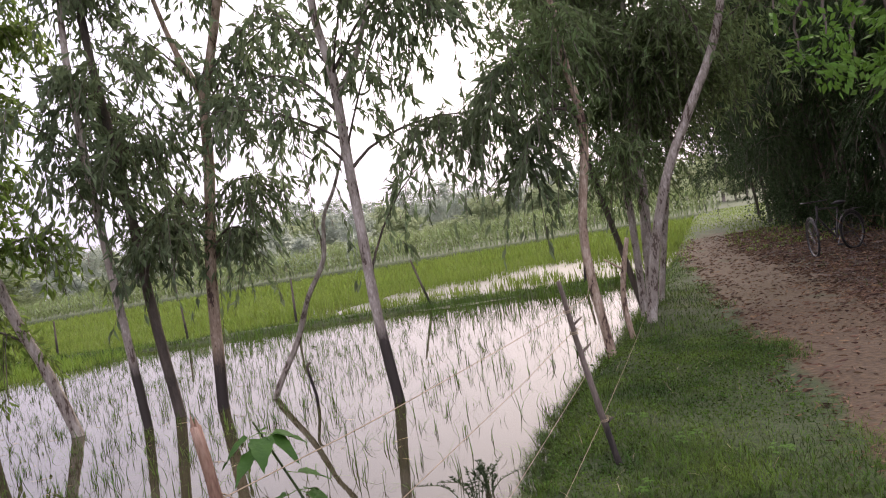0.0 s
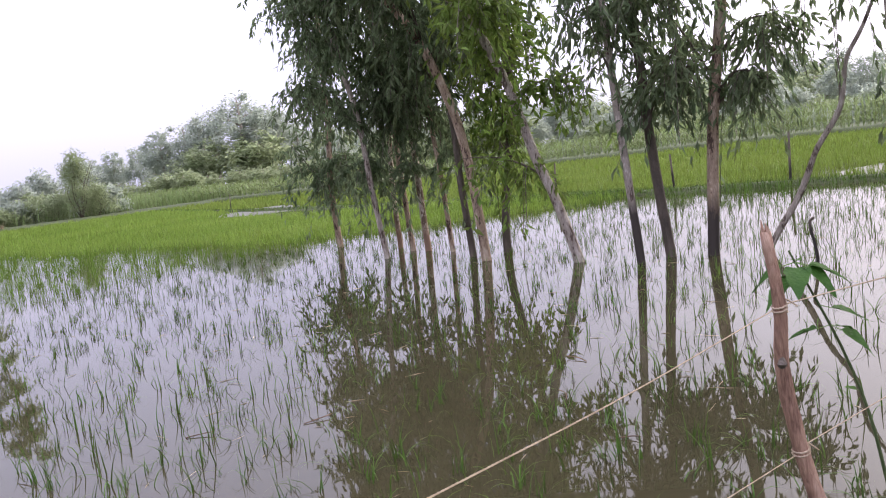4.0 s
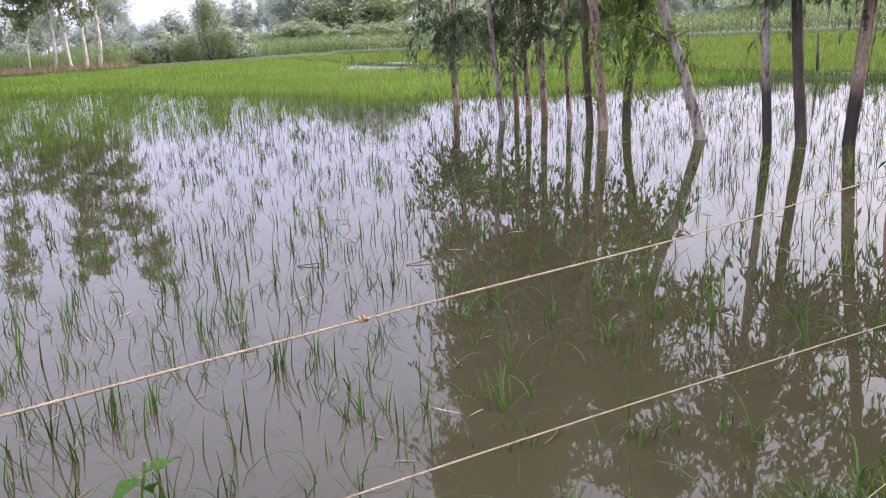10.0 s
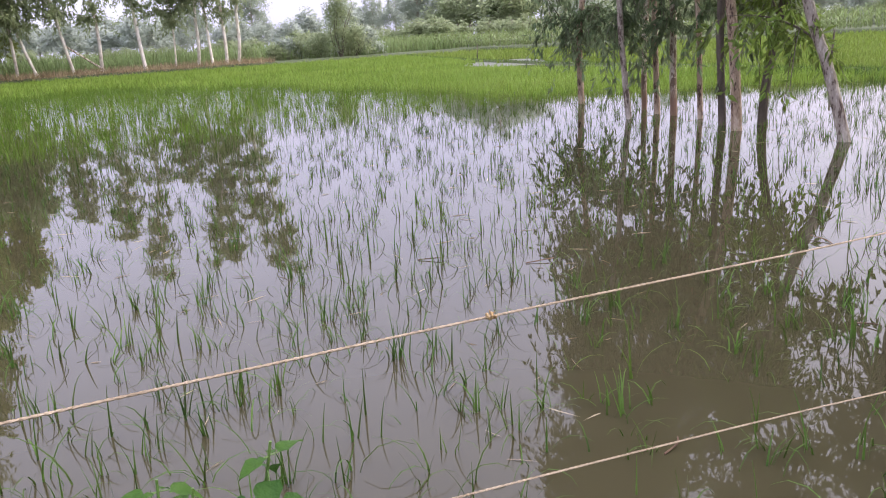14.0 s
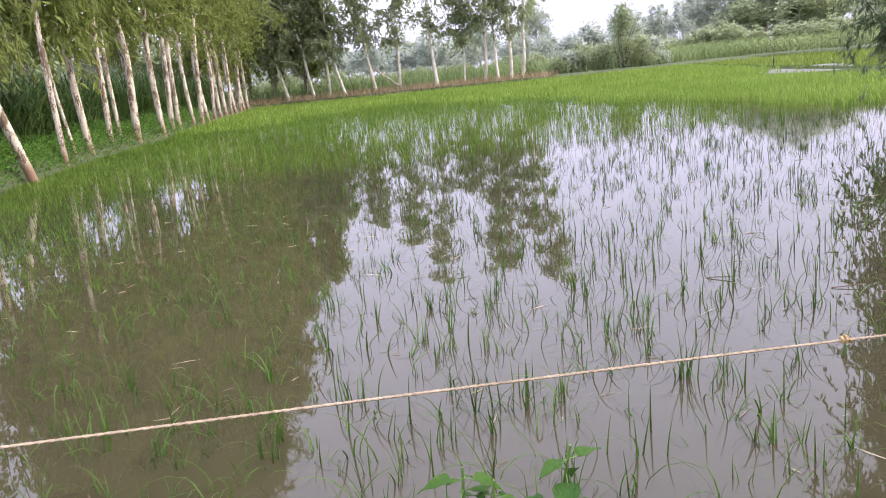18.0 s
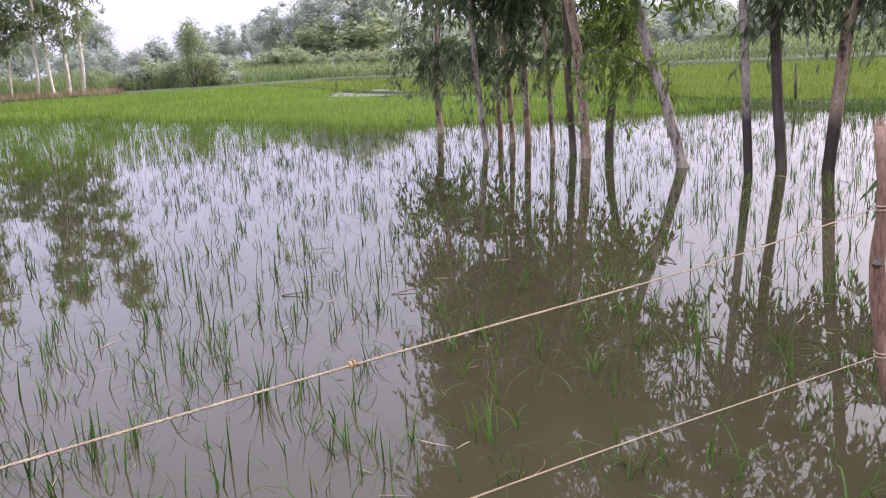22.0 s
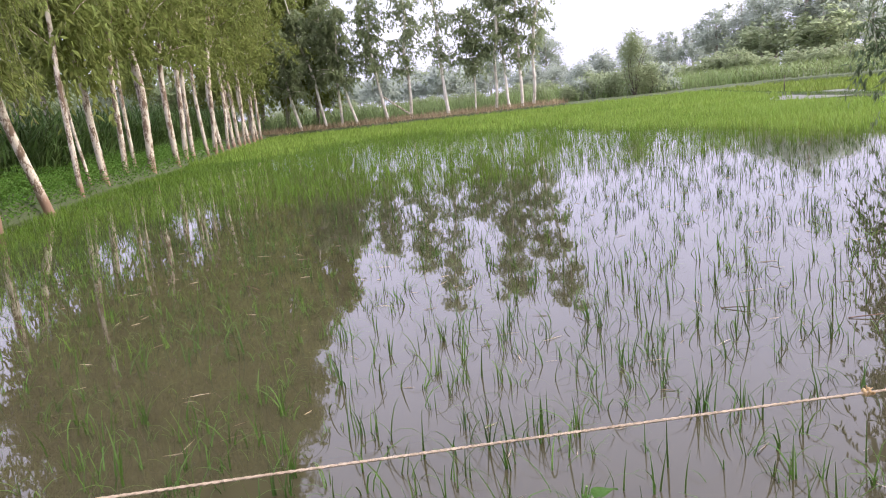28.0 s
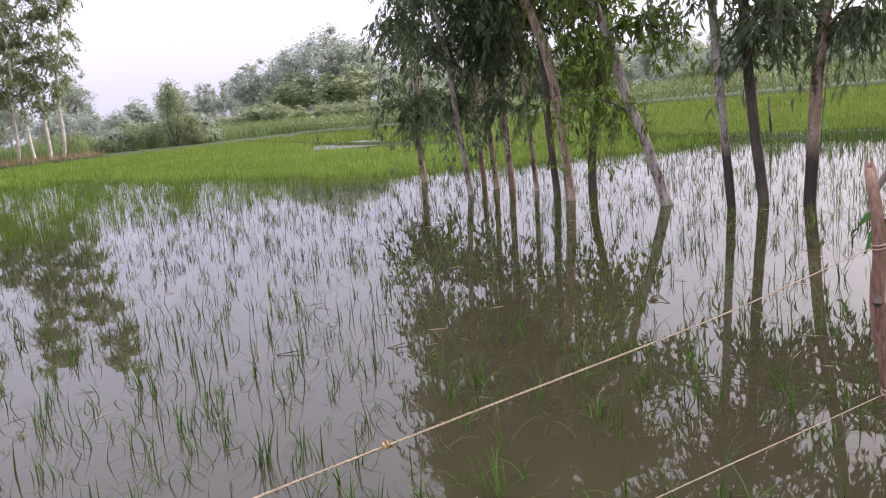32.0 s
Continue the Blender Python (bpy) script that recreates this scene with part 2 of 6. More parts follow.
M_DRY_BROWN = material("brown_dry_grass", [(0.225, 0.178, 0.105), (0.335, 0.262, 0.160)], 0.8, 8, 0.85, 0, translucent=0.2, island=0.3)
M_LITTER = material("dry_leaf", [(0.056, 0.032, 0.020), (0.19, 0.118, 0.068)], 4, 40, 0.85, 0, island=0.6)
M_POST = material("debarked_post", [(0.09, 0.046, 0.030), (0.26, 0.155, 0.105), (0.37, 0.255, 0.18)], 9, 90, 0.75, 0.6, stretch=(2, 2, 0.35))
M_STICK = material("weathered_stick", [(0.085, 0.065, 0.05), (0.20, 0.165, 0.135)], 9, 60, 0.85, 0.5, stretch=(2, 2, 0.5), stain=(0.5, 0.1, (0.035, 0.03, 0.026)))
M_ROPE = material("jute_rope", [(0.25, 0.190, 0.125), (0.37, 0.295, 0.205)], 30, 220, 0.9, 0.4)
M_KNOT = material("orange_twine", [(0.24, 0.15, 0.06), (0.38, 0.27, 0.13)], 60, 220, 0.9, 0.3)
M_METAL = material("rusty_black_paint", [(0.02, 0.02, 0.022), (0.06, 0.045, 0.04)], 12, 80, 0.5, 0.2, spec=0.5)
M_CHROME = material("dull_chrome", [(0.08, 0.075, 0.07), (0.19, 0.18, 0.17)], 12, 80, 0.35, 0.1, spec=0.6)
M_CHROME.node_tree.nodes["Principled BSDF"].inputs["Metallic"].default_value = 0.9
M_RUBBER = material("tyre_rubber", [(0.02, 0.02, 0.02), (0.045, 0.042, 0.038)], 20, 90, 0.85, 0.2)


def water_material():
    m = bpy.data.materials.new("muddy_water")
    m.use_nodes = True
    n, l = m.node_tree.nodes, m.node_tree.links
    b = n["Principled BSDF"]
    tc, noi, ramp = n.new("ShaderNodeTexCoord"), n.new("ShaderNodeTexNoise"), n.new("ShaderNodeValToRGB")
    noi.inputs["Scale"].default_value, noi.inputs["Detail"].default_value = 0.35, 4
    l.new(tc.outputs["Object"], noi.inputs["Vector"])
    ramp.color_ramp.elements[0].color, ramp.color_ramp.elements[1].color = (0.038, 0.034, 0.017, 1), (0.050, 0.044, 0.023, 1)
    l.new(noi.outputs[0], ramp.inputs[0])
    l.new(ramp.outputs[0], b.inputs["Base Color"])
    b.inputs["Roughness"].default_value, b.inputs["IOR"].default_value = 0.015, 1.33
    rip, bp = n.new("ShaderNodeTexNoise"), n.new("ShaderNodeBump")
    rip.inputs["Scale"].default_value, rip.inputs["Detail"].default_value = 5.0, 2
    l.new(tc.outputs["Object"], rip.inputs["Vector"])
    l.new(rip.outputs[0], bp.inputs["Height"])
    bp.inputs["Strength"].default_value, bp.inputs["Distance"].default_value = 0.03, 0.01
    l.new(bp.outputs[0], b.inputs["Normal"])
    return m


M_WATER = water_material()
# Rougher copy of the water, added so far pools mirror brighter sky.
M_POOL_ROUGH = water_material()
M_POOL_ROUGH.name = "rougher_pool_water"
M_POOL_ROUGH.node_tree.nodes["Principled BSDF"].inputs["Roughness"].default_value = 0.3


def ground_material():
    m = bpy.data.materials.new("field_ground")
    m.use_nodes = True
    n, l = m.node_tree.nodes, m.node_tree.links
    b = n["Principled BSDF"]
    tc, n1, n2 = n.new("ShaderNodeTexCoord"), n.new("ShaderNodeTexNoise"), n.new("ShaderNodeTexNoise")
    n1.inputs["Scale"].default_value, n1.inputs["Detail"].default_value = 1.6, 5
    n2.inputs["Scale"].default_value, n2.inputs["Detail"].default_value = 24, 4
    for t in (n1, n2):
        l.new(tc.outputs["Object"], t.inputs["Vector"])

    def pair(a, c, src):
        r = n.new("ShaderNodeValToRGB")
        e = r.color_ramp.elements
        e[0].position, e[1].position = 0.35, 0.68
        e[0].color, e[1].color = (*a, 1), (*c, 1)
        l.new(src.outputs[0], r.inputs[0])
        return r.outputs[0]

    turf = pair((0.026, 0.040, 0.010), (0.056, 0.072, 0.020), n2)
    sand = pair((0.050, 0.032, 0.014), (0.106, 0.070, 0.033), n2)
    litter = pair((0.034, 0.022, 0.014), (0.088, 0.058, 0.037), n2)
    mud = pair((0.10, 0.078, 0.05), (0.15, 0.115, 0.075), n1)
    col = turf
    for key, tint in (("litter", litter), ("sand", sand), ("mud", mud)):
        at, ad, mr, mx = n.new("ShaderNodeAttribute"), n.new("ShaderNodeMath"), n.new("ShaderNodeMapRange"), n.new("ShaderNodeMix")
        at.attribute_name = key
        ad.operation = "ADD"
        l.new(at.outputs["Fac"], ad.inputs[0])
        l.new(n1.outputs[0], ad.inputs[1])
        mr.inputs["From Min"].default_value, mr.inputs["From Max"].default_value = 0.92, 1.12
        l.new(ad.outputs[0], mr.inputs[0])
        mx.data_type = "RGBA"
        l.new(mr.outputs[0], mx.inputs[0])
        l.new(col, mx.inputs[6])
        l.new(tint, mx.inputs[7])
        col = mx.outputs[2]
    l.new(col, b.inputs["Base Color"])
    b.inputs["Roughness"].default_value = 0.92
    bp = n.new("ShaderNodeBump")
    bp.inputs["Strength"].default_value, bp.inputs["Distance"].default_value = 0.6, 0.02
    l.new(n2.outputs[0], bp.inputs["Height"])
    l.new(bp.outputs[0], b.inputs["Normal"])
    return m


M_GROUND = ground_material()


# ---- mesh helpers ----
def fast_mesh(name, V, F, mat, smooth=False):
    V, F = np.asarray(V, np.float32), np.asarray(F, np.int32)
    me = bpy.data.meshes.new(name)
    k = F.shape[1]
    me.vertices.add(len(V))
    me.vertices.foreach_set("co", V.ravel())
    me.loops.add(F.size)
    me.loops.foreach_set("vertex_index", F.ravel())
    me.polygons.add(len(F))
    me.polygons.foreach_set("loop_start", np.arange(0, F.size, k, dtype=np.int32))
    me.polygons.foreach_set("use_smooth", np.full(len(F), smooth, dtype=bool))
    me.update(calc_edges=True)
    me.materials.append(mat)
    return me


def part(name, VF, mat, parent=None, label="", smooth=False):
    """One mesh object from (verts, faces) in world coordinates, under parent or on its own."""
    V, F = VF
    V = np.asarray(V, float)
    if parent is not None:
        V = V - np.array(parent.matrix_basis.translation if parent.parent is None else parent.parent.matrix_basis.translation)
    ob = new(name, fast_mesh(name, V, F, mat, smooth))
    if parent is not None:
        ob.parent = parent
    return tagged(ob, label)


def thing(name, at, label, category, group="", kind=""):
    e = new(name)
    e.empty_display_size = 0.2
    e.location = at
    e.matrix_basis = Matrix.Translation(at)
    return tagged(e, label, category, group, kind)


def join(pieces):
    vs, fs, off = [], [], 0
    for V, F in pieces:
        vs.append(np.asarray(V))
        fs.append(np.asarray(F) + off)
        off += len(V)
    return np.concatenate(vs), np.concatenate(fs)


def unit(a):
    return a / np.maximum(np.linalg.norm(a, axis=-1, keepdims=True), 1e-9)


def smooth_line(pts, n):
    """Catmull-Rom through pts, n points along it."""
    p = np.asarray(pts, float)
    p = np.vstack([2 * p[0] - p[1], p, 2 * p[-1] - p[-2]])
    u = np.linspace(0, len(pts) - 1 - 1e-6, n)
    i = u.astype(int)
    f = (u - i)[:, None]
    a, b, c, d = p[i], p[i + 1], p[i + 2], p[i + 3]
    return 0.5 * (2 * b + (c - a) * f + (2 * a - 5 * b + 4 * c - d) * f ** 2 + (3 * b - a - 3 * c + d) * f ** 3)


def tube(line, radii, sides=8, rng=None, rough=0.0):
    """A tapered tube with closed ends along a line."""
    c = np.asarray(line, float)
    n = len(c)
    r = np.interp(np.linspace(0, 1, n), np.linspace(0, 1, len(radii)), radii)
    t = unit(np.gradient(c, axis=0))
    ref = np.where(np.abs(t[:, 2:3]) > 0.9, [[1.0, 0, 0]], [[0, 0, 1.0]])
    s = unit(np.cross(t, ref))
    if np.abs(t[:, 2]).max() > 0.9 and np.abs(t[:, 2]).min() <= 0.9:
        s = unit(np.cross(t, [[0.31, 0.95, 0.02]]))
    u = np.cross(s, t)
    ang = np.linspace(0, 2 * np.pi, sides, endpoint=False)
    c, s, u, r = (np.concatenate([v[:1], v, v[-1:]]) for v in (c, s, u, r))
    r[0] *= 0.03
    r[-1] *= 0.03
    rr = r[:, None] * (1 + (rng.normal(0, rough, (n + 2, sides)) if rng is not None else np.zeros((n + 2, sides))))
    V = c[:, None] + rr[..., None] * (np.cos(ang)[None, :, None] * s[:, None] + np.sin(ang)[None, :, None] * u[:, None])
    k = np.arange(sides)
    k2 = (k + 1) % sides
    F = [np.stack([i * sides + k, i * sides + k2, (i + 1) * sides + k2, (i + 1) * sides + k], 1) for i in range(n + 1)]
    return V.reshape(-1, 3), np.concatenate(F)


def leaf_quads(P, D, L, W, rng, fold=0.25):
    """Folded pointed leaves: bases P, ways D, lengths L, widths W."""
    D = unit(D)
    S = unit(np.cross(D, unit(rng.normal(size=P.shape))))
    N = np.cross(S, D)
    L, W = np.broadcast_to(L, len(P))[:, None], np.broadcast_to(W, len(P))[:, None]
    V = np.stack([P, P + D * L * 0.42 + S * W / 2 + N * W * fold, P + D * L - N * L * 0.06, P + D * L * 0.42 - S * W / 2 + N * W * fold], 1)
    return V.reshape(-1, 3), np.arange(len(P) * 4).reshape(-1, 4)


def blades(P, H, az, bend, W, k=3, lean=0.1, tip=0.15):
    """Grass blades: each a strip of k quads that bends over by bend radians towards az."""
    n = len(P)
    H, az, bend, W, lean = (np.broadcast_to(v, n).astype(float) for v in (H, az, bend, W, lean))
    hor = np.stack([np.cos(az), np.sin(az), np.zeros(n)], 1)
    side = np.stack([-np.sin(az), np.cos(az), np.zeros(n)], 1)
    c, rows = P.astype(float).copy(), []
    for j in range(k + 1):
        w = W * (1 - (1 - tip) * (j / k) ** 1.5) / 2
        rows.append(np.stack([c + side * w[:, None], c - side * w[:, None]], 1))
        th = lean + bend * (j + 0.5) / k
        c = c + (H / k)[:, None] * (np.sin(th)[:, None] * hor + np.cos(th)[:, None] * np.array([0, 0, 1.0]))
    V = np.stack(rows, 1).reshape(n, -1, 3)
    m = 2 * (k + 1)
    base = np.array([[2 * j, 2 * j + 1, 2 * j + 3, 2 * j + 2] for j in range(k)])
    F = (np.arange(n)[:, None, None] * m + base[None]).reshape(-1, 4)
    return V.reshape(-1, 3), F


# ---- ground, water ----
def east_edge(y):
    return np.interp(y, [-30, -5.5, -2, 0.5, 2.2, 3.2, 3.9, 4.5, 5.4, 6.4, 7.4, 8.7, 10.9, 12.3, 15.5, 20, 27, 42, 60, 200],
                     [-2.6, -2.6, -2.5, -2.4, -2.15, -1.85, -1.7, -1.5, -1.22, -1.08, -0.92, -0.5, 0.1, 0.45, 1.3, 2.3, 4.0, 7.6, 12, 14])


def south_edge(x):
    return np.interp(x, [-70, -62, -45, -33, -24, -17, -10, -2], [0.5, 0.2, -1.9, -3.25, -4.5, -5.0, -5.3, -5.4])


def north_edge(x):
    return np.interp(x, [-78, -58, -43, -21, 0, 14], [40, 47, 57, 61, 60.5, 60])


WEST = -64.0


def inside(x, y):
    """How far a place lies inside the flooded fields (negative: outside), and the height of the ground outside."""
    d = np.stack([east_edge(y) - x, y - south_edge(x), x - WEST, north_edge(x) - y])
    k = d.argmin(0)
    return d.min(0), np.array([0.30, 0.42, 0.30, 0.22])[k]


def ground_z(x, y):
    x, y = np.asarray(x, float), np.asarray(y, float)
    d, h = inside(x, y)
    s = np.clip((0.30 - d) / 0.75, 0, 1)
    s = s * s * (3 - 2 * s)
    rough = 0.025 * np.sin(2.1 * x + 0.7 * y) * np.sin(1.3 * y - 0.4 * x) + 0.012 * np.sin(7.3 * x + 1.0) * np.sin(6.1 * y)
    return -0.22 + s * (0.22 + h) + s * rough


def steps(*spans):
    return np.unique(np.concatenate([np.linspace(a, b, n) for a, b, n in spans]).round(4))


gx = steps((-1600, -120, 10), (-120, -66, 14), (-66, -5, 90), (-5, 10, 111), (10, 40, 16), (40, 1600, 12))
gy = steps((-1600, -60, 10), (-60, -14, 14), (-14, -6, 17), (-6, -0.5, 34), (-0.5, 26, 140), (26, 70, 45), (70, 1800, 16))
GX, GY = np.meshgrid(gx, gy)
GV = np.stack([GX.ravel(), GY.ravel(), ground_z(GX.ravel(), GY.ravel())], 1)
nx = len(gx)
ii, jj = np.meshgrid(np.arange(nx - 1), np.arange(len(gy) - 1))
q = (jj * nx + ii).ravel()
ground = part("ground", (GV, np.stack([q, q + 1, q + nx + 1, q + nx], 1)), M_GROUND, smooth=True)
tagged(ground, "grassy earth bank with a sandy leaf-strewn track beside flooded fields", "ground", kind="structure")


def track_mid(y):
    return np.interp(y, [-20, 0, 4.1, 5.4, 7, 9.5, 14.5, 20, 27, 40, 60], [0.2, 0.35, 0.95, 1.25, 1.55, 1.9, 2.65, 3.45, 5.1, 8.5, 14.6])


def soft(v, a, b):
    t = np.clip((v - a) / (b - a), 0, 1)
    return t * t * (3 - 2 * t)


PX, PY = GV[:, 0], GV[:, 1]
half = np.interp(PY, [0, 6, 9, 15, 22, 30, 40], [0.62, 0.64, 0.8, 0.9, 0.8, 0.5, 0.35])
zone_sand = 1 - soft(np.abs(PX - track_mid(PY)), half * 0.6, half * 1.35)
zone_litter = soft(PX - track_mid(PY), -0.75, 0.0) * (1 - soft(PX, 11, 13)) * (1 - soft(PY, 24, 32)) * soft(PY, 5.5, 9.5)
zone_mud = soft(inside(PX, PY)[0], -0.05, 0.2)
for key, val, gain in (("sand", zone_sand * np.interp(PY, [5, 9, 20, 27, 34], [1, 0.9, 0.9, 0.75, 0.0]), 0.80), ("litter", zone_litter, 0.66), ("mud", zone_mud, 0.9)):
    ground.data.attributes.new(key, "FLOAT", "POINT").data.foreach_set("value", (val * gain).astype(np.float32))

wx, wy = np.linspace(-66, 14, 41), np.linspace(-7, 63, 36)
WX, WY = np.meshgrid(wx, wy)
a = (np.arange(35)[:, None] * 41 + np.arange(40)[None]).ravel()
water = part("water", (np.stack([WX.ravel(), WY.ravel(), 0 * WX.ravel()], 1), np.stack([a, a + 1, a + 42, a + 41], 1)), M_WATER)
tagged(water, "still muddy brown flood water mirroring sky and trees", "water", kind="structure")



def open_pool(x, y, along, half_u, half_v, seed):
    """A rougher sheet added over the still water, brightening open pools in the rice."""
    r = np.random.default_rng(seed)
    th = np.linspace(0, 2 * np.pi, 48, endpoint=False)
    wob = 1 + 0.08 * np.sin(3 * th + r.uniform(0, 6)) + 0.05 * np.sin(7 * th)
    pu, pv = half_u * wob * np.cos(th), half_v * wob * np.sin(th)
    ca, sa = math.cos(along), math.sin(along)
    rim = np.stack([x + ca * pu - sa * pv, y + sa * pu + ca * pv, np.full(48, 0.004)], 1)
    k = np.arange(0, 48, 2)
    VF = np.concatenate([rim, [[x, y, 0.004]]]), np.stack([k, (k + 1) % 48, (k + 2) % 48, np.full(24, 48)], 1)
    tagged(part("water_pool", VF, M_POOL_ROUGH), "bright pool of open water in the rice, roughened to mirror more sky", "water", kind="structure")


open_pool(-35.3, 26.4, 2.49, 4.7, 2.1, 1)
open_pool(-0.9, 25.2, 1.45, 6.6, 5.2, 2)


# ---- bunds ----
def ridge(name, pts, width, height, label, seed):
    rng = np.random.default_rng(seed)
    c = smooth_line(pts, max(24, int(np.linalg.norm(np.diff(np.array(pts), axis=0), axis=1).sum() * 1.2)))
    t = unit(np.gradient(c, axis=0))
    s = np.stack([-t[:, 1], t[:, 0], 0 * t[:, 0]], 1)
    prof = [(-1, -0.25), (-0.55, 0.6), (0, 1), (0.55, 0.6), (1, -0.25)]
    V = np.stack([c + s * (width / 2 * a + rng.normal(0, 0.03, (len(c), 1))) + np.array([0, 0, 1]) * (height * b + rng.normal(0, 0.012, (len(c), 1))) for a, b in prof], 1)
    m = len(prof)
    i, j = np.meshgrid(np.arange(len(c) - 1), np.arange(m - 1), indexing="ij")
    k = (i * m + j).ravel()
    ob = part(name, (V.reshape(-1, 3), np.stack([k, k + m, k + m + 1, k + 1], 1)), M_GROUND, smooth=True)
    return tagged(ob, label, "field bund", kind="structure")


BUND = [(3.4, 18.4, 0), (0.5, 18.9, 0), (-3.5, 20.0, 0), (-10, 20.3, 0), (-15.5, 21.6, 0), (-26, 24, 0), (-39, 27.5, 0), (-56, 34, 0), (-64, 37, 0)]
ridge("field_bund", BUND, 0.6, 0.11, "low grassy earth bund between two flooded fields", 5)
FAR_BUND = [(x, float(north_edge(x)) - 0.8, 0.1) for x in (-66, -58, -50, -43, -32, -21, -10, 0, 13)]
ridge("far_bund", FAR_BUND, 1.1, 0.28, "pale earth bund at the foot of the maize", 6)


def bund_y(x):
    p = np.array(BUND)[::-1]
    return np.interp(x, p[:, 0], p[:, 1])


# ---- rice ----
def wave(x, y):
    return (np.sin(0.9 * x + 0.6 * y + 1.3) + np.sin(0.45 * x - 1.1 * y + 0.4) + np.sin(1.9 * x + 1.4 * y) * 0.6) / 2.6


def rice_cover(x, y):
    """0 in open water to 1 where the rice stands thick, by the place in the field."""
    near = np.interp(x, [-64, -46, -40, -32, -21, -16, -14, -12, -9, 0, 4], [3.5, 6.0, 9.0, 12.0, 12.6, 12.6, 14.2, 18.0, 23, 25, 25])
    thick = soft(y - near + 0.9 * wave(x * 0.7, y * 0.7), -1.3, 0.9)
    south = soft(south_edge(x) + np.interp(x, [-60, -40, -24, -14, -8], [7.0, 4.2, 2.2, 1.3, 0.3]) - y + 0.6 * wave(x, y), -1.6, 0.9)
    west = soft(-42 - x + 2 * wave(x * 0.5, y * 0.5), -4, 3)
    return np.maximum(np.maximum(thick, south), west)


def puddle(x, y):
    """1 where open water is left in the thick rice: a long pool before the bund and gaps beyond it."""
    u, v = (x + 35.2) * -0.8 + (y - 26.3) * 0.6, (x + 35.2) * 0.6 + (y - 26.3) * 0.8
    pool = 1.6 * np.exp(-((u / 5.0) ** 2 + (v / 1.8) ** 2))
    gaps = 1.1 * np.exp(-(((x + 0.6) / 4.8) ** 2 + ((y - 24.6) / 6.3) ** 2)) + 0.9 * np.exp(-(((x + 6.6) / 1.6) ** 2 + ((y - 24) / 3.0) ** 2))
    return np.clip(pool + gaps * (1 + 0.5 * wave(1.5 * x, 0.8 * y)), 0, 1)


def scatter(n, x0, x1, y0, y1, rng):
    return rng.uniform(x0, x1, n), rng.uniform(y0, y1, n)


def rice_tufts(n, box, seed, keep, per, h, w, loop, sprawl, k):
    """Tufts of blades in a stretch of the field, some upright, some arched over till they touch the water; keep gives the chance of a tuft at a place."""
    rng = np.random.default_rng(seed)
    x, y = scatter(n, *box, rng)
    ok = (inside(x, y)[0] > 0.03) & (rng.random(n) < keep(x, y) * (1 - 0.97 * puddle(x, y)))
    x, y = x[ok], y[ok]
    m = np.maximum(1, rng.poisson(per, len(x)))
    idx = np.repeat(np.arange(len(x)), m)
    P = np.stack([x[idx] + rng.normal(0, sprawl, len(idx)), y[idx] + rng.normal(0, sprawl, len(idx)), np.full(len(idx), -0.03)], 1)
    size = np.clip(rng.normal(1, 0.22, len(x)), 0.5, 1.6)[idx]
    arched = rng.random(len(idx)) < loop
    H = h * size * np.where(arched, rng.uniform(0.85, 1.5, len(idx)), rng.uniform(0.55, 1.05, len(idx)))
    H = H * np.interp(x[idx], [-9, -5, -3], [0.95, 1.2, 1.25])
    bend = np.where(arched, rng.uniform(1.3, 3.0, len(idx)), rng.uniform(0.05, 0.7, len(idx)))
    W = w * size * np.where(arched, 0.9, 1.1)
    return blades(P, H, rng.uniform(0, 6.28, len(idx)), bend, W, k, rng.uniform(-0.08, 0.3, len(idx)))


def in_sparse(x, y):
    c = rice_cover(x, y)
    return np.clip((1 - c) * (0.60 + 0.12 * wave(1.7 * x, 1.7 * y)) * np.interp(x, [-12, -4, -2.4], [1, 1, 0.5]) * np.interp(y - 0.5 * (x + 5), [-4, 0.5, 3, 5, 8], [0.95, 1, 1, 0.65, 0.85]) * (1 + 1.3 * np.exp(-((bund_y(x) - y) / 2.2) ** 2) * (0.6 + 0.7 * wave(0.8 * x, 1.1 * y))), 0, 1) * (y < bund_y(x))


near_rice = part("sparse_rice", rice_tufts(35000, (-15, 2, -4.5, 20), 11, in_sparse, 2.2, 0.162, 0.0072, 0.5, 0.016, 5), M_RICE)
tagged(near_rice, "sparse rice seedlings bent over in the flood water", "rice plants", kind="stuff")
mid_rice = part("flooded_rice", rice_tufts(44000, (-46, -15, -5, 20), 12, lambda x, y: np.clip(0.16 + 0.75 * (1 - rice_cover(x, y)), 0, 1) * (y < bund_y(x)), 2.4, 0.25, 0.0078, 0.3, 0.04, 3), M_RICE_EDGE)
tagged(mid_rice, "thin rice seedlings standing in flood water", "rice plants", kind="stuff")


def by_the_bund(x, y):
    """Thicker clumps of rice along the near side of the bund."""
    off = bund_y(x) - y
    return np.clip(0.95 - off / 3.4, 0, 1) * (off > 0.25) * soft(wave(1.6 * x, 0.9 * y) + wave(0.5 * x + 3, 0.4 * y), -0.75, 0.35)


tagged(part("bund_rice", rice_tufts(12000, (-16, 3.2, 14.5, 22), 13, by_the_bund, 4.0, 0.30, 0.010, 0.15, 0.05, 3), M_RICE), "clumps of taller rice in the water before the bund", "rice plants", kind="stuff")


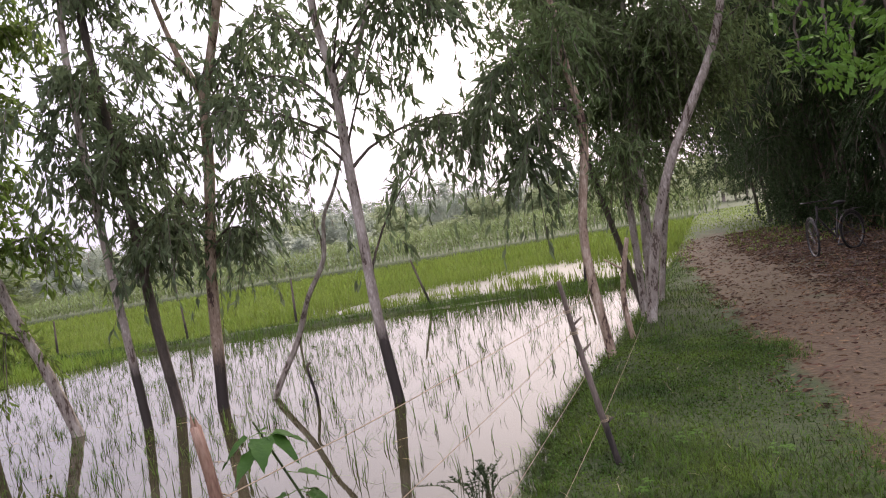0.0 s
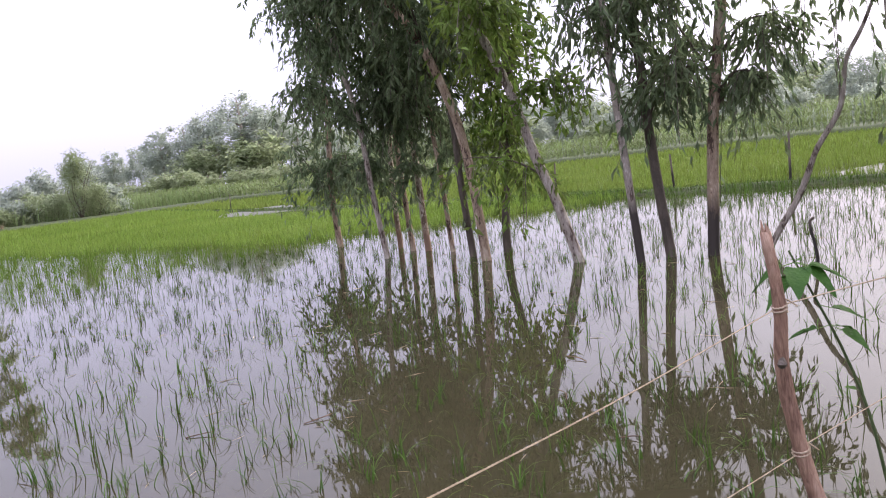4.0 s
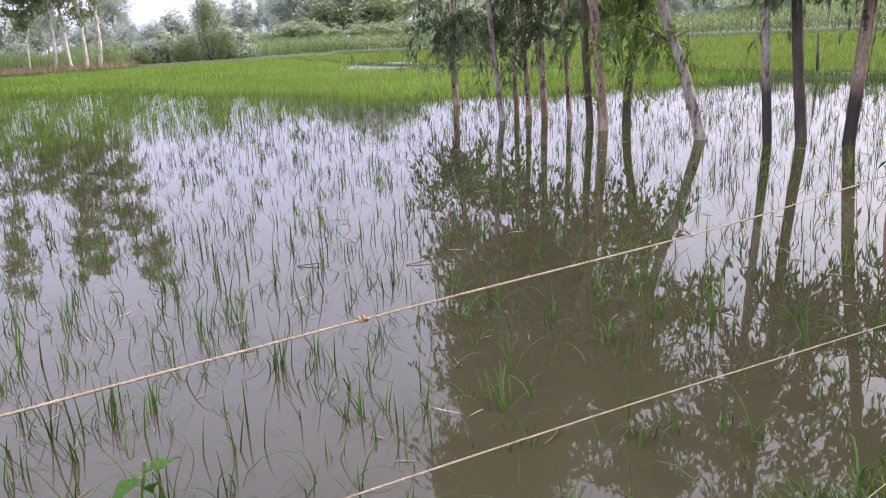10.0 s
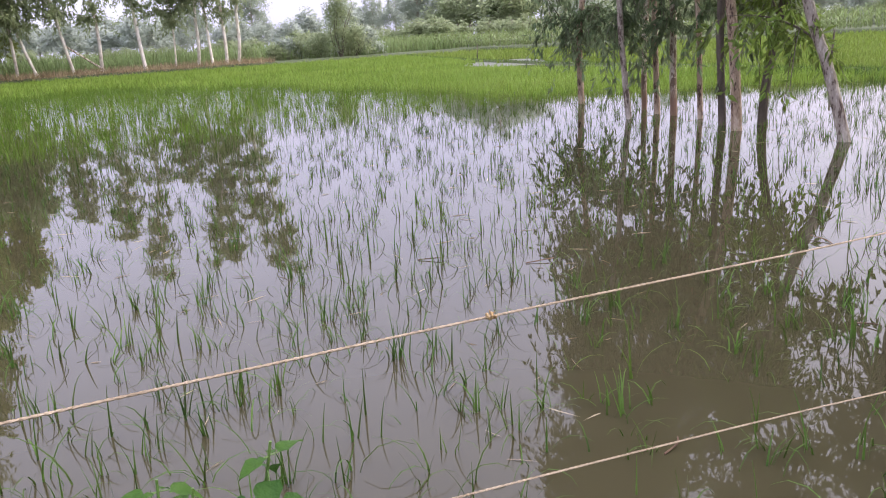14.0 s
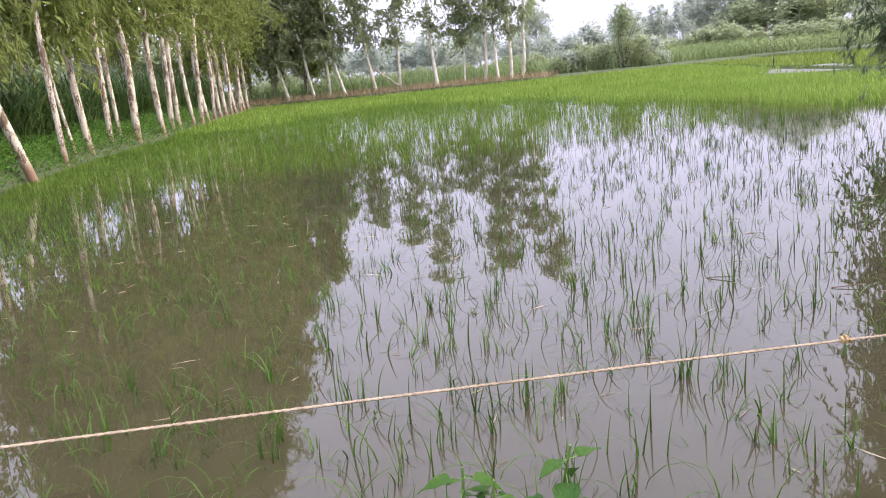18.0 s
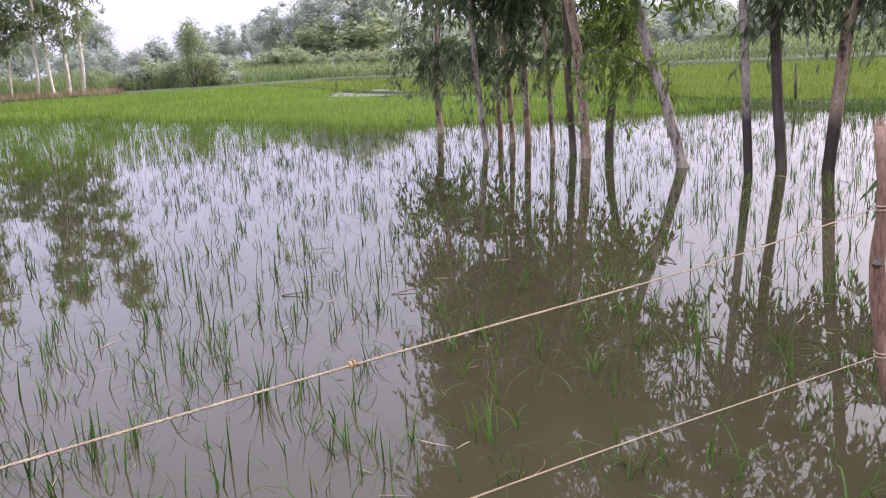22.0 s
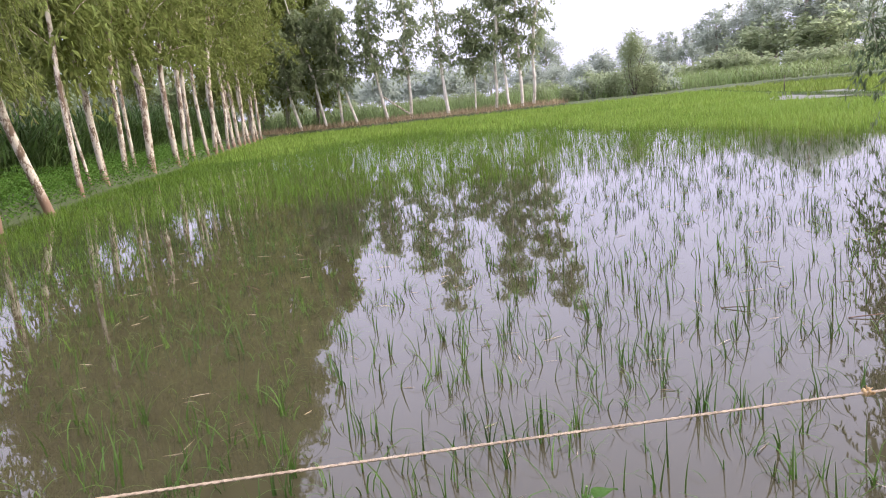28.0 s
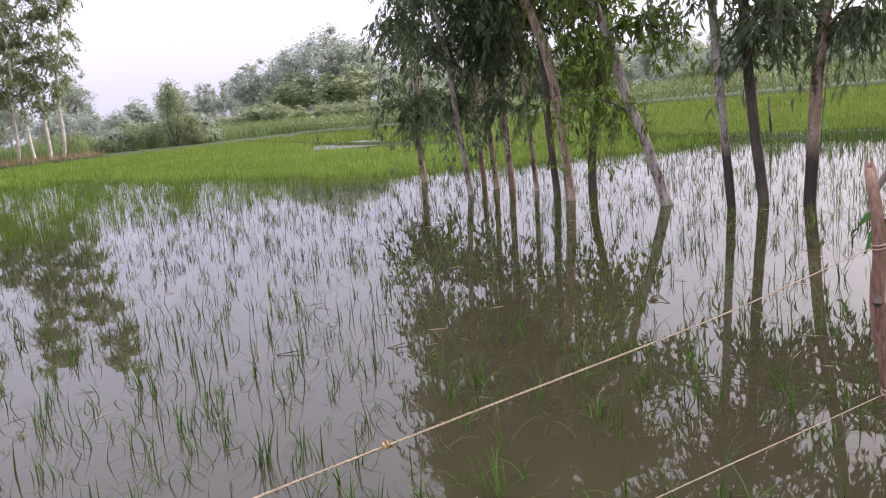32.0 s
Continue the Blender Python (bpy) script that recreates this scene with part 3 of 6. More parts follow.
def tall_clump(x, y, seed, h=0.3, n=10):
    rng = np.random.default_rng(seed)
    P = np.stack([x + rng.normal(0, 0.022, n), y + rng.normal(0, 0.022, n), np.full(n, -0.03)], 1)
    c = thing("rice_clump", (x, y, 0), "thick green clump of taller rice in the water", "rice plants", "tall rice clumps")
    for q in P:
        part("blade", blades(q[None], h * rng.uniform(0.6, 1.15), rng.uniform(0, 6.28), rng.uniform(0.05, 0.8), 0.008, 5, rng.uniform(0, 0.22)), M_RICE, c)


for k, (x, y, h) in enumerate([(-6.0, 1.59, 0.4), (-5.94, 2.25, 0.36), (-5.2, 2.05, 0.42), (-4.6, 1.35, 0.42), (-4.45, 2.1, 0.46), (-6.6, 0.6, 0.4), (-3.7, 1.2, 0.4), (-4.9, 0.5, 0.36), (-3.2, 4.9, 0.42),
                               (-3.5, 4.4, 0.42), (-2.9, 4.2, 0.36), (-2.7, 5.2, 0.34), (-7.2, 2.2, 0.38), (-5.6, -0.6, 0.4), (-8.2, -1.4, 0.4)]):
    tall_clump(x, y, 100 + k, h * 0.58)


def dense(n, box, seed, keep, h, w, per, k=2):
    return rice_tufts(n, box, seed, keep, per, h, w, 0.12, 0.07, k)


def thick_here(x, y):
    return rice_cover(x, y) * (y < bund_y(x) - 0.25)


part_list = [dense(22000, (-34, 3, 9, 22), 21, lambda x, y: thick_here(x, y) ** 2.6, 0.26, 0.018, 4),
             dense(24000, (-64, -34, -3, 38), 23, thick_here, 0.27, 0.045, 3.4, 1)]


def edge_cover(x, y):
    """Rice along the row of trees: thick at its foot, thinning out into the open water."""
    off = y - south_edge(x) + 0.7 * wave(0.8 * x, 0.9 * y)
    full, fade = np.interp(x, [-34, -20, -12, -7], [1.3, 0.7, 0.5, 0.25]), np.interp(x, [-34, -20, -10], [5.6, 4.9, 4.6])
    return np.clip(1 - (off - full) / fade, 0, 1) ** 2.1 * (y < bund_y(x) - 0.25)


edge = rice_tufts(70000, (-40, -7, -5.4, 6), 22, edge_cover, 2.2, 0.135, 0.0085, 0.2, 0.05, 2)
tagged(part("edge_rice", edge, M_RICE_EDGE), "even green rice along the foot of the tree row", "rice field", kind="stuff")
tagged(part("dense_rice", join(part_list), M_RICE_THICK), "thick deep green young rice covering the field", "rice field", kind="stuff")


def beyond(x, y):
    return np.clip(1.05 + 0.15 * wave(x, y), 0, 1) * (y > bund_y(x) + 0.3)


part_list = [dense(20000, (-26, 9, 18, 34), 31, beyond, 0.30, 0.024, 4), dense(22000, (-64, 13, 24, 60), 32, lambda x, y: beyond(x, y) * ((y > 34) | (x < -26)), 0.28, 0.065, 3.4, 1)]
tagged(part("far_rice", join(part_list), M_RICE_FIELD), "bright yellow-green rice field beyond the bund", "rice field", kind="stuff")


# ---- grass ----
def grass(n, box, seed, keep, h, w, k=2):
    rng = np.random.default_rng(seed)
    x, y = scatter(n, *box, rng)
    ok = rng.random(n) < keep(x, y)
    x, y = x[ok], y[ok]
    P = np.stack([x, y, ground_z(x, y) - 0.01], 1)
    m = len(x)
    tall = 1 + 0.55 * wave(2.3 * x, 2.3 * y)
    return blades(P, h * tall * rng.uniform(0.5, 1.3, m), rng.uniform(0, 6.28, m), rng.uniform(0.4, 2.3, m), w, k, rng.uniform(0, 0.9, m))


def bank_turf(x, y):
    d = inside(x, y)[0]
    off = np.abs(x - track_mid(y)) - np.interp(y, [0, 6, 9, 15, 22, 30, 40], [0.62, 0.64, 0.8, 0.9, 0.8, 0.5, 0.35])
    left = x < track_mid(y)
    g = soft(-d, -0.12, 0.1) * soft(off + 0.22 * wave(2.2 * x, 2.2 * y) + 0.1 * wave(6 * x, 6 * y), -0.2, 0.12)
    g = g * np.where(left, np.interp(y, [8.5, 13, 22], [1, 0.95, 0.9]), np.interp(y, [5, 7, 22, 28], [0.75, 0.06, 0.05, 0.9]))
    bare = np.exp(-(((x - 0.35) / 0.28) ** 2 + ((y - 5.6) / 0.9) ** 2))
    return np.clip(g * (0.85 + 0.3 * wave(1.2 * x, 1.5 * y)) - 0.5 * bare, 0, 1)


near = bank_turf
part_list = [grass(150000, (-2.5, 2.6, 0.8, 9.0), 41, near, 0.065, 0.0056, 2), grass(80000, (-1.2, 4.2, 9.0, 20.0), 42, bank_turf, 0.085, 0.009, 2), grass(75000, (-2.2, -0.1, 2.2, 5.6), 48, bank_turf, 0.048, 0.0034, 2), grass(60000, (-1.2, 1.5, 3.4, 9.0), 49, bank_turf, 0.05, 0.0042, 2), grass(60000, (-2.7, 6.5, -6, 0.9), 43, bank_turf, 0.075, 0.013, 1), grass(24000, (2.4, 7.5, 0.8, 7.5), 47, bank_turf, 0.075, 0.013, 1)]
tagged(part("bank_grass", join(part_list), M_GRASS), "short thick green grass on the bank beside the track", "grass", kind="stuff")
far_turf = grass(44000, (1, 24, 18, 62), 44, lambda x, y: soft(-inside(x, y)[0], -0.1, 0.2) * np.maximum(soft(np.abs(x - track_mid(y)), 0.35, 0.7), soft(y, 29, 34)), 0.14, 0.03)
tagged(part("far_bank_grass", far_turf, M_RICE_FIELD), "bright grass verge where the track leaves the shade", "grass", kind="stuff")


def ridge_grass(pts, n, width, h, w, seed):
    rng = np.random.default_rng(seed)
    c = smooth_line(pts, 300)
    i = rng.integers(0, 300, n)
    P = c[i] + np.stack([rng.normal(0, 0.12, n), rng.normal(0, width, n), np.full(n, 0.05)], 1)
    return blades(P, h * rng.uniform(0.5, 1.4, n), rng.uniform(0, 6.28, n), rng.uniform(0.3, 1.5, n), w, 2, rng.uniform(0, 0.5, n))


tagged(part("bund_grass", ridge_grass(BUND, 20000, 0.2, 0.13, 0.016, 45), M_GRASS), "dark grass along the low field bund", "grass", kind="stuff")
tagged(part("far_bund_grass", ridge_grass(FAR_BUND, 5000, 0.3, 0.2, 0.04, 46), M_CORN), "grass on the bund below the maize", "grass", kind="stuff")


# ---- maize, cane, reeds ----
def maize():
    rng = np.random.default_rng(51)
    pts = []
    for row in range(9):
        x = np.arange(-78, 14, 0.42) + rng.normal(0, 0.12, len(np.arange(-78, 14, 0.42)))
        pts.append(np.stack([x, north_edge(x) + 0.9 + row * 0.85 + rng.normal(0, 0.12, len(x))], 1))
    p = np.concatenate(pts)
    n = len(p)
    base = np.stack([p[:, 0], p[:, 1], ground_z(p[:, 0], p[:, 1])], 1)
    H = 2.25 * rng.uniform(0.8, 1.12, n) * np.interp(p[:, 0], [-60, -40, -16], [0.62, 0.66, 1.0])
    out = [blades(base, H, rng.uniform(0, 6.28, n), 0.06, 0.035, 1, 0.03)]
    for j in range(9):
        b = base + np.stack([0 * H, 0 * H, H * (0.1 + 0.1 * j)], 1)
        out.append(blades(b, rng.uniform(0.55, 0.85, n), j * 2.4 + rng.normal(0, 0.5, n), rng.uniform(0.9, 1.9, n), 0.075, 3, 0.35))
    top = base + np.stack([0 * H, 0 * H, H * 0.97], 1)
    tassels = blades(top, 0.26, rng.uniform(0, 6.28, n), 0.5, 0.016, 1, 0.2)
    field = thing("maize_field", (-20, 62, 0.2), "tall rows of pale green maize behind the rice", "maize field", kind="stuff")
    part("maize_leaves", join(out), M_CORN, field)
    part("tassels", tassels, M_CORN, field, "pale green tassels")


maize()


def cane():
    rng = np.random.default_rng(52)
    n = 4200
    x = -8 - 56 * rng.random(n) ** 1.25
    y = south_edge(x) - 2.2 - 6.5 * rng.random(n) ** 1.6
    H = 2.0 * rng.uniform(0.75, 1.15, n)
    base = np.stack([x, y, ground_z(x, y)], 1)
    out = []
    for j in range(7):
        b = base + np.stack([rng.normal(0, 0.06, n), rng.normal(0, 0.06, n), H * (0.05 + 0.11 * j)], 1)
        out.append(blades(b, rng.uniform(0.9, 1.5, n), rng.uniform(0, 6.28, n), rng.uniform(0.7, 2.2, n), 0.055, 3, rng.uniform(0.05, 0.35, n)))
    field = thing("cane_field", (-20, -8, 0.4), "tall dense sugar cane behind the row of trees", "sugar cane", kind="stuff")
    part("cane_leaves", join(out), M_CANE, field)
    m = 1800
    stalks = np.stack([x[:m], y[:m], base[:m, 2]], 1)
    part("cane_stalks", blades(stalks, H[:m] * 0.8, rng.uniform(0, 6.28, m), 0.1, 0.03, 1, 0.05), M_STEM, field, "green cane stalks")


cane()


def weeds(name, n, box, seed, keep, hmax, leaf, mat, label):
    """Low broad-leaved weeds as many small leaves on the slope."""
    rng = np.random.default_rng(seed)
    x, y = scatter(n, *box, rng)
    ok = rng.random(n) < keep(x, y)
    x, y = x[ok], y[ok]
    m = len(x)
    P = np.stack([x, y, ground_z(x, y) + hmax * rng.random(m) ** 1.4 * (0.65 + 0.5 * wave(1.5 * x, 1.5 * y))], 1)
    D = rng.normal(size=(m, 3)) * np.array([1, 1, 0.4]) + np.array([0, 0, 0.35])
    tagged(part(name, leaf_quads(P, D, leaf * rng.uniform(0.6, 1.3, m), leaf * 0.6, rng), mat), label, "weeds", kind="stuff")


weeds("slope_weeds", 120000, (-46, -6, -7.6, -2), 53, lambda x, y: ((y < south_edge(x) - 0.02) & (y > south_edge(x) - 2.8)) * np.interp(x, [-46, -20], [0.5, 1]), 0.55, 0.085, M_LEAF_BRIGHT, "green leafy weeds on the slope below the trees")
weeds("edge_weeds", 9000, (-2.6, 2, 2.2, 14), 54, lambda x, y: (np.abs(x - east_edge(y) - 0.16) < 0.16 * (1 + wave(2 * x, 2 * y))) * 1.0, 0.16, 0.04, M_GRASS, "small leafy weeds at the water's edge")


def edge_tufts():
    """Longer grass hanging from the bank over the water's edge, in uneven tufts."""
    rng = np.random.default_rng(58)
    m = 520
    y = rng.uniform(1.6, 14, m)
    x = east_edge(y) + rng.normal(0.0, 0.07, m)
    n = rng.integers(8, 26, m)
    i = np.repeat(np.arange(m), n)
    px, py = x[i] + rng.normal(0, 0.035, len(i)), y[i] + rng.normal(0, 0.035, len(i))
    P = np.stack([px, py, np.maximum(ground_z(px, py), -0.02)], 1)
    tall = rng.uniform(0.07, 0.2, m)[i] * rng.uniform(0.6, 1.1, len(i))
    tagged(part("edge_grass", blades(P, tall, math.pi + rng.normal(0, 1.3, len(i)), rng.uniform(0.3, 1.8, len(i)), 0.0055, 3, rng.uniform(0, 0.6, len(i))), M_GRASS), "uneven grass tufts overhanging the water's edge", "grass", kind="stuff")


edge_tufts()
weeds("clover_patch", 26000, (-1.6, 1.2, 3.6, 12), 55, lambda x, y: (wave(1.1 * x + 2, 0.9 * y) > 0.05) * (x < track_mid(y) - 0.75) * (x > east_edge(y) + 0.1), 0.09, 0.022, M_GRASS, "patches of small round-leaved weeds in the grass")


def reeds():
    rng = np.random.default_rng(56)
    n = 9000
    y = rng.uniform(-3, 25, n)
    x = WEST - 0.2 - 5.0 * rng.random(n) ** 1.3
    P = np.stack([x, y, ground_z(x, y)], 1)
    tagged(part("dry_reeds", blades(P, 0.44 * rng.uniform(0.3, 1.4, n), rng.uniform(0, 6.28, n), rng.uniform(0.2, 1.3, n), 0.035, 2, 0.15), M_DRY_BROWN), "brown dry grass along the far field edge", "dry grass", kind="stuff")
    y = rng.uniform(-3, 40, n)
    x = WEST - 2.5 - 18 * rng.random(n)
    P = np.stack([x, y * 1.25 - 3, ground_z(x, y * 1.25 - 3)], 1)
    tagged(part("reed_field", blades(P, 1.5 * rng.uniform(0.6, 1.2, n), rng.uniform(0, 6.28, n), rng.uniform(0.3, 1.2, n), 0.08, 3, 0.1), M_REED), "pale green reeds and tall grass behind the far trees", "tall grass", kind="stuff")


reeds()


# straw and dead stalks caught in the bank grass
rng = np.random.default_rng(57)
sx, sy = scatter(700, -2.3, 2.4, 2.4, 11, rng)
ok = rng.random(700) < bank_turf(sx, sy)
sx, sy = sx[ok], sy[ok]
SP = np.stack([sx, sy, ground_z(sx, sy) + 0.02], 1)
tagged(part("bank_straw", blades(SP, rng.uniform(0.04, 0.13, len(sx)), rng.uniform(0, 6.28, len(sx)), rng.uniform(0.2, 0.8, len(sx)), 0.003, 2, rng.uniform(0.6, 1.3, len(sx))), M_DRY), "dry straw stalks lying in the bank grass", "straw", kind="stuff")


# ---- trees ----
DOWN = np.array([0, 0, -1.0])


def trunk_line(pts, height, rng, wobble=0.12):
    """Carries the lower trunk on upward to the given height."""
    p = [np.array(v, float) for v in pts]
    d = unit(p[-1] - p[-2])
    while p[-1][2] < height:
        d = unit(d * 0.8 + np.array([0, 0, 0.28]) + rng.normal(0, wobble, 3) * np.array([1, 1, 0.3]))
        p.append(p[-1] + d * 1.1)
    return p


def limb_line(start, az, length, rise, rng, droop=0.35):
    out = np.array([math.cos(az), math.sin(az), 0])
    u = np.linspace(0, 1, 6)[:, None]
    side = np.array([-out[1], out[0], 0]) * rng.normal(0, 0.18)
    return start + length * (out * u * (0.9 - 0.25 * rise) + side * u * u + np.array([0, 0, 1.0]) * (rise * u - droop * u * u))


def hanging_leaves(lines, twigs, per, reach, leaf, width, rng, lo=0.12, sag=0.8, loose=0.42, bias=1.0):
    """Leaves crowded on drooping twigs along the limbs, and the twigs themselves."""
    i = (len(lines) * rng.random(twigs) ** bias).astype(int)
    L = np.stack(lines)[i]
    u = (lo + (1 - lo) * rng.random(twigs)) * (L.shape[1] - 1.001)
    k = u.astype(int)
    f = (u - k)[:, None]
    b = L[np.arange(twigs), k] * (1 - f) + L[np.arange(twigs), k + 1] * f
    d = unit(rng.normal(size=(twigs, 3)) * np.array([1, 1, 0.55]))
    ln = reach * rng.uniform(0.5, 1.5, twigs)
    t = np.repeat(np.arange(twigs), per)
    s = rng.random(len(t)) ** 0.7
    P = b[t] + d[t] * (ln[t] * s)[:, None] + DOWN * (ln[t] * sag * s * s)[:, None] + rng.normal(0, 0.012, (len(t), 3))
    D = 0.4 * d[t] + DOWN * (0.5 + 0.5 * s)[:, None] + rng.normal(0, loose, (len(t), 3))
    side = unit(np.cross(d, [[0, 0, 1.0]])) * (0.006 * width / 0.1 + 0.001)
    ss = np.array([0, 0.4, 0.75, 1.0])
    c = b[:, None] + d[:, None] * (ln[:, None] * ss)[..., None] + DOWN * (ln[:, None] * sag * ss * ss)[..., None]
    V = np.stack([c + side[:, None], c - side[:, None]], 2).reshape(twigs, 8, 3)
    F = (np.arange(twigs)[:, None, None] * 8 + np.array([[0, 1, 3, 2], [2, 3, 5, 4], [4, 5, 7, 6]])[None]).reshape(-1, 4)
    return leaf_quads(P, D, leaf * rng.uniform(0.6, 1.25, len(t)), width * rng.uniform(0.7, 1.2, len(t)), rng), (V.reshape(-1, 3), F)


def gum_tree(name, pts, radius, height, label, group, seed, bark, leafy, low=2.0, limbs=9, spread=2.2, twigs=420, per=12, leaf=0.135, width=0.034, reach=0.48, fork=None, sides=10, taper=0.25, part_limbs=True, rise=(0.6, 1.7), loose=0.62, bias=1.0):
    """An upright slender tree: trunk, limbs and a loose crown of hanging narrow leaves."""
    rng = np.random.default_rng(seed)
    base = pts[0]
    tr = thing(name, base, label, "tree", group)
    p0 = np.array(base, float) - np.array([0, 0, 0.25])
    line = trunk_line([p0] + [np.array(v, float) for v in pts], height, rng)
    c = smooth_line(line, 6 * len(line))
    flare = [radius * 1.25, radius * 1.02, radius * 0.95] + [radius * (1 - (1 - taper) * v) for v in np.linspace(0.1, 1, 7)]
    part("trunk", tube(c, flare, sides, rng, 0.035), bark, tr, smooth=True)
    lines = []
    if fork is not None:
        h, az, ln = fork
        st = c[np.abs(c[:, 2] - h).argmin()]
        f = smooth_line([st, st + np.array([math.cos(az) * 0.35, math.sin(az) * 0.35, ln * 0.3]), st + np.array([math.cos(az) * 0.8, math.sin(az) * 0.8, ln])], 12)
        part("second_stem", tube(f, [radius * 0.75, radius * 0.3], 8, rng, 0.03), bark, tr, smooth=True)
        lines += [limb_line(f[rng.integers(4, 12)], rng.uniform(0, 6.28), spread * 0.6, 0.7, rng) for _ in range(3)]
    hs = np.linspace(low, height * 0.97, limbs) + rng.normal(0, 0.25, limbs)
    limb_pieces = []
    for k, h in enumerate(hs):
        st = c[np.abs(c[:, 2] - h).argmin()]
        ln = spread * rng.uniform(0.65, 1.1) * (1 - 0.45 * (h - low) / max(height - low, 0.1))
        l = limb_line(st, k * 2.4 + rng.normal(0, 0.5) + seed, ln, rng.uniform(*rise), rng)
        lines.append(l)
        limb_pieces.append(tube(smooth_line(l, 8 if part_limbs else 5), [radius * 0.26, radius * 0.05], 6 if part_limbs else 4, rng, 0.03))
    for piece in limb_pieces:
        part("limb", piece, M_BARK_DARK if part_limbs else bark, tr, smooth=True)
    leaves, stalks = hanging_leaves(lines, twigs, per, reach, leaf, width, rng, loose=loose, bias=bias)
    part("crown", leaves, leafy, tr)
    if part_limbs:
        tagged(part("fine_branching", stalks, M_BARK_DARK, tr), kind="stuff")
    return tr


NEAR = "eucalyptus trees standing in the flooded field"
GREY, RED = "slender grey-barked eucalyptus standing in flood water", "reddish-brown eucalyptus with a dark wet foot in the water"
gum_tree("eucalyptus_tree", [(-13.8, 11.93, 0), (-13.82, 11.92, 0.66), (-13.82, 11.91, 1.3)], 0.068, 8.0, "small bushy eucalyptus at the end of the clump", NEAR, 1, M_BARK_RED, M_LEAF, low=1.35, limbs=15, spread=1.27, twigs=717, per=15, leaf=0.168, width=0.05, reach=0.58, loose=0.42, rise=(0.4, 1.4), bias=0.85)
gum_tree("eucalyptus_tree", [(-10.85, 10.29, 0), (-10.93, 10.2, 1.2), (-10.99, 10.15, 2.4), (-11.13, 10.0, 3.5)], 0.051, 9.0, GREY, NEAR, 2, M_BARK, M_LEAF, low=1.55, limbs=15, spread=1.44, twigs=537, per=15, leaf=0.168, width=0.05, reach=0.58, loose=0.42, rise=(0.4, 1.4), bias=0.85)
gum_tree("eucalyptus_tree", [(-11.69, 11.55, 0), (-11.7, 11.55, 1.2), (-11.66, 11.6, 2.4)], 0.051, 8.5, GREY, NEAR, 3, M_BARK_WHITE, M_LEAF, low=1.75, limbs=15, spread=1.27, twigs=432, per=15, leaf=0.168, width=0.05, reach=0.58, loose=0.42, rise=(0.4, 1.4), bias=0.85)
gum_tree("eucalyptus_tree", [(-10.96, 11.1, 0), (-11.01, 11.06, 1.43), (-11.03, 11.05, 2.4)], 0.051, 9.0, RED, NEAR, 4, M_BARK_RED, M_LEAF, low=1.55, limbs=15, spread=1.36, twigs=486, per=15, leaf=0.168, width=0.05, reach=0.58, loose=0.42, rise=(0.4, 1.4), bias=0.85)
gum_tree("eucalyptus_tree", [(-10.55, 11.05, 0), (-10.62, 11.09, 0.8), (-10.68, 11.1, 2.2)], 0.061, 8.5, GREY, NEAR, 5, M_BARK_WHITE, M_LEAF, low=1.45, limbs=15, spread=1.27, twigs=486, per=15, leaf=0.168, width=0.05, reach=0.58, loose=0.42, rise=(0.4, 1.4), bias=0.85)
gum_tree("eucalyptus_tree", [(-9.86, 10.89, 0), (-9.9, 10.86, 1.3), (-9.97, 10.85, 2.5)], 0.044, 8.0, RED, NEAR, 6, M_BARK_RED, M_LEAF, low=1.35, limbs=15, spread=1.36, twigs=537, per=15, leaf=0.168, width=0.05, reach=0.58, loose=0.42, rise=(0.4, 1.4), bias=0.85)
gum_tree("eucalyptus_tree", [(-8.44, 9.95, 0), (-8.53, 9.88, 1.5), (-8.66, 9.77, 2.4), (-8.95, 9.53, 3.4), (-9.4, 9.12, 4.35)], 0.075, 9.5, "thick leaning eucalyptus with a smooth pinkish trunk in the water", NEAR, 7, M_BARK_RED, M_LEAF, low=2.35, limbs=15, spread=1.87, twigs=717, per=15, leaf=0.168, width=0.05, reach=0.58, loose=0.42, rise=(0.4, 1.4), bias=0.85)
gum_tree("eucalyptus_tree", [(-9.0, 10.35, 0), (-9.05, 10.3, 1.2), (-9.1, 10.3, 2.4)], 0.058, 9.0, GREY, NEAR, 8, M_BARK_DARK, M_LEAF, low=1.75, limbs=15, spread=1.53, twigs=486, per=15, leaf=0.168, width=0.05, reach=0.58, loose=0.42, rise=(0.4, 1.4), bias=0.85)
gum_tree("eucalyptus_tree", [(-8.55, 10.67, 0), (-8.52, 10.68, 0.6), (-8.42, 10.76, 1.4), (-8.3, 10.85, 2.4)], 0.068, 8.5, "crooked dark-barked eucalyptus in the water", NEAR, 9, M_BARK_DARK, M_LEAF_GREEN, low=1.5, limbs=15, spread=1.36, twigs=588, per=12, leaf=0.165, width=0.058, reach=0.55, loose=0.6, rise=(0.45, 1.3), bias=0.85)
gum_tree("eucalyptus_tree", [(-6.72, 9.74, 0), (-6.93, 9.62, 0.9), (-7.1, 9.5, 1.5), (-7.36, 9.33, 2.6), (-7.7, 9.08, 3.45), (-8.4, 8.5, 4.5)], 0.071, 9.0, "strongly leaning grey eucalyptus rising from the flood water", NEAR, 10, M_BARK, M_LEAF_GREEN, low=1.5, limbs=15, spread=1.36, twigs=573, per=12, leaf=0.165, width=0.058, reach=0.55, loose=0.6, rise=(0.45, 1.3), bias=0.85)
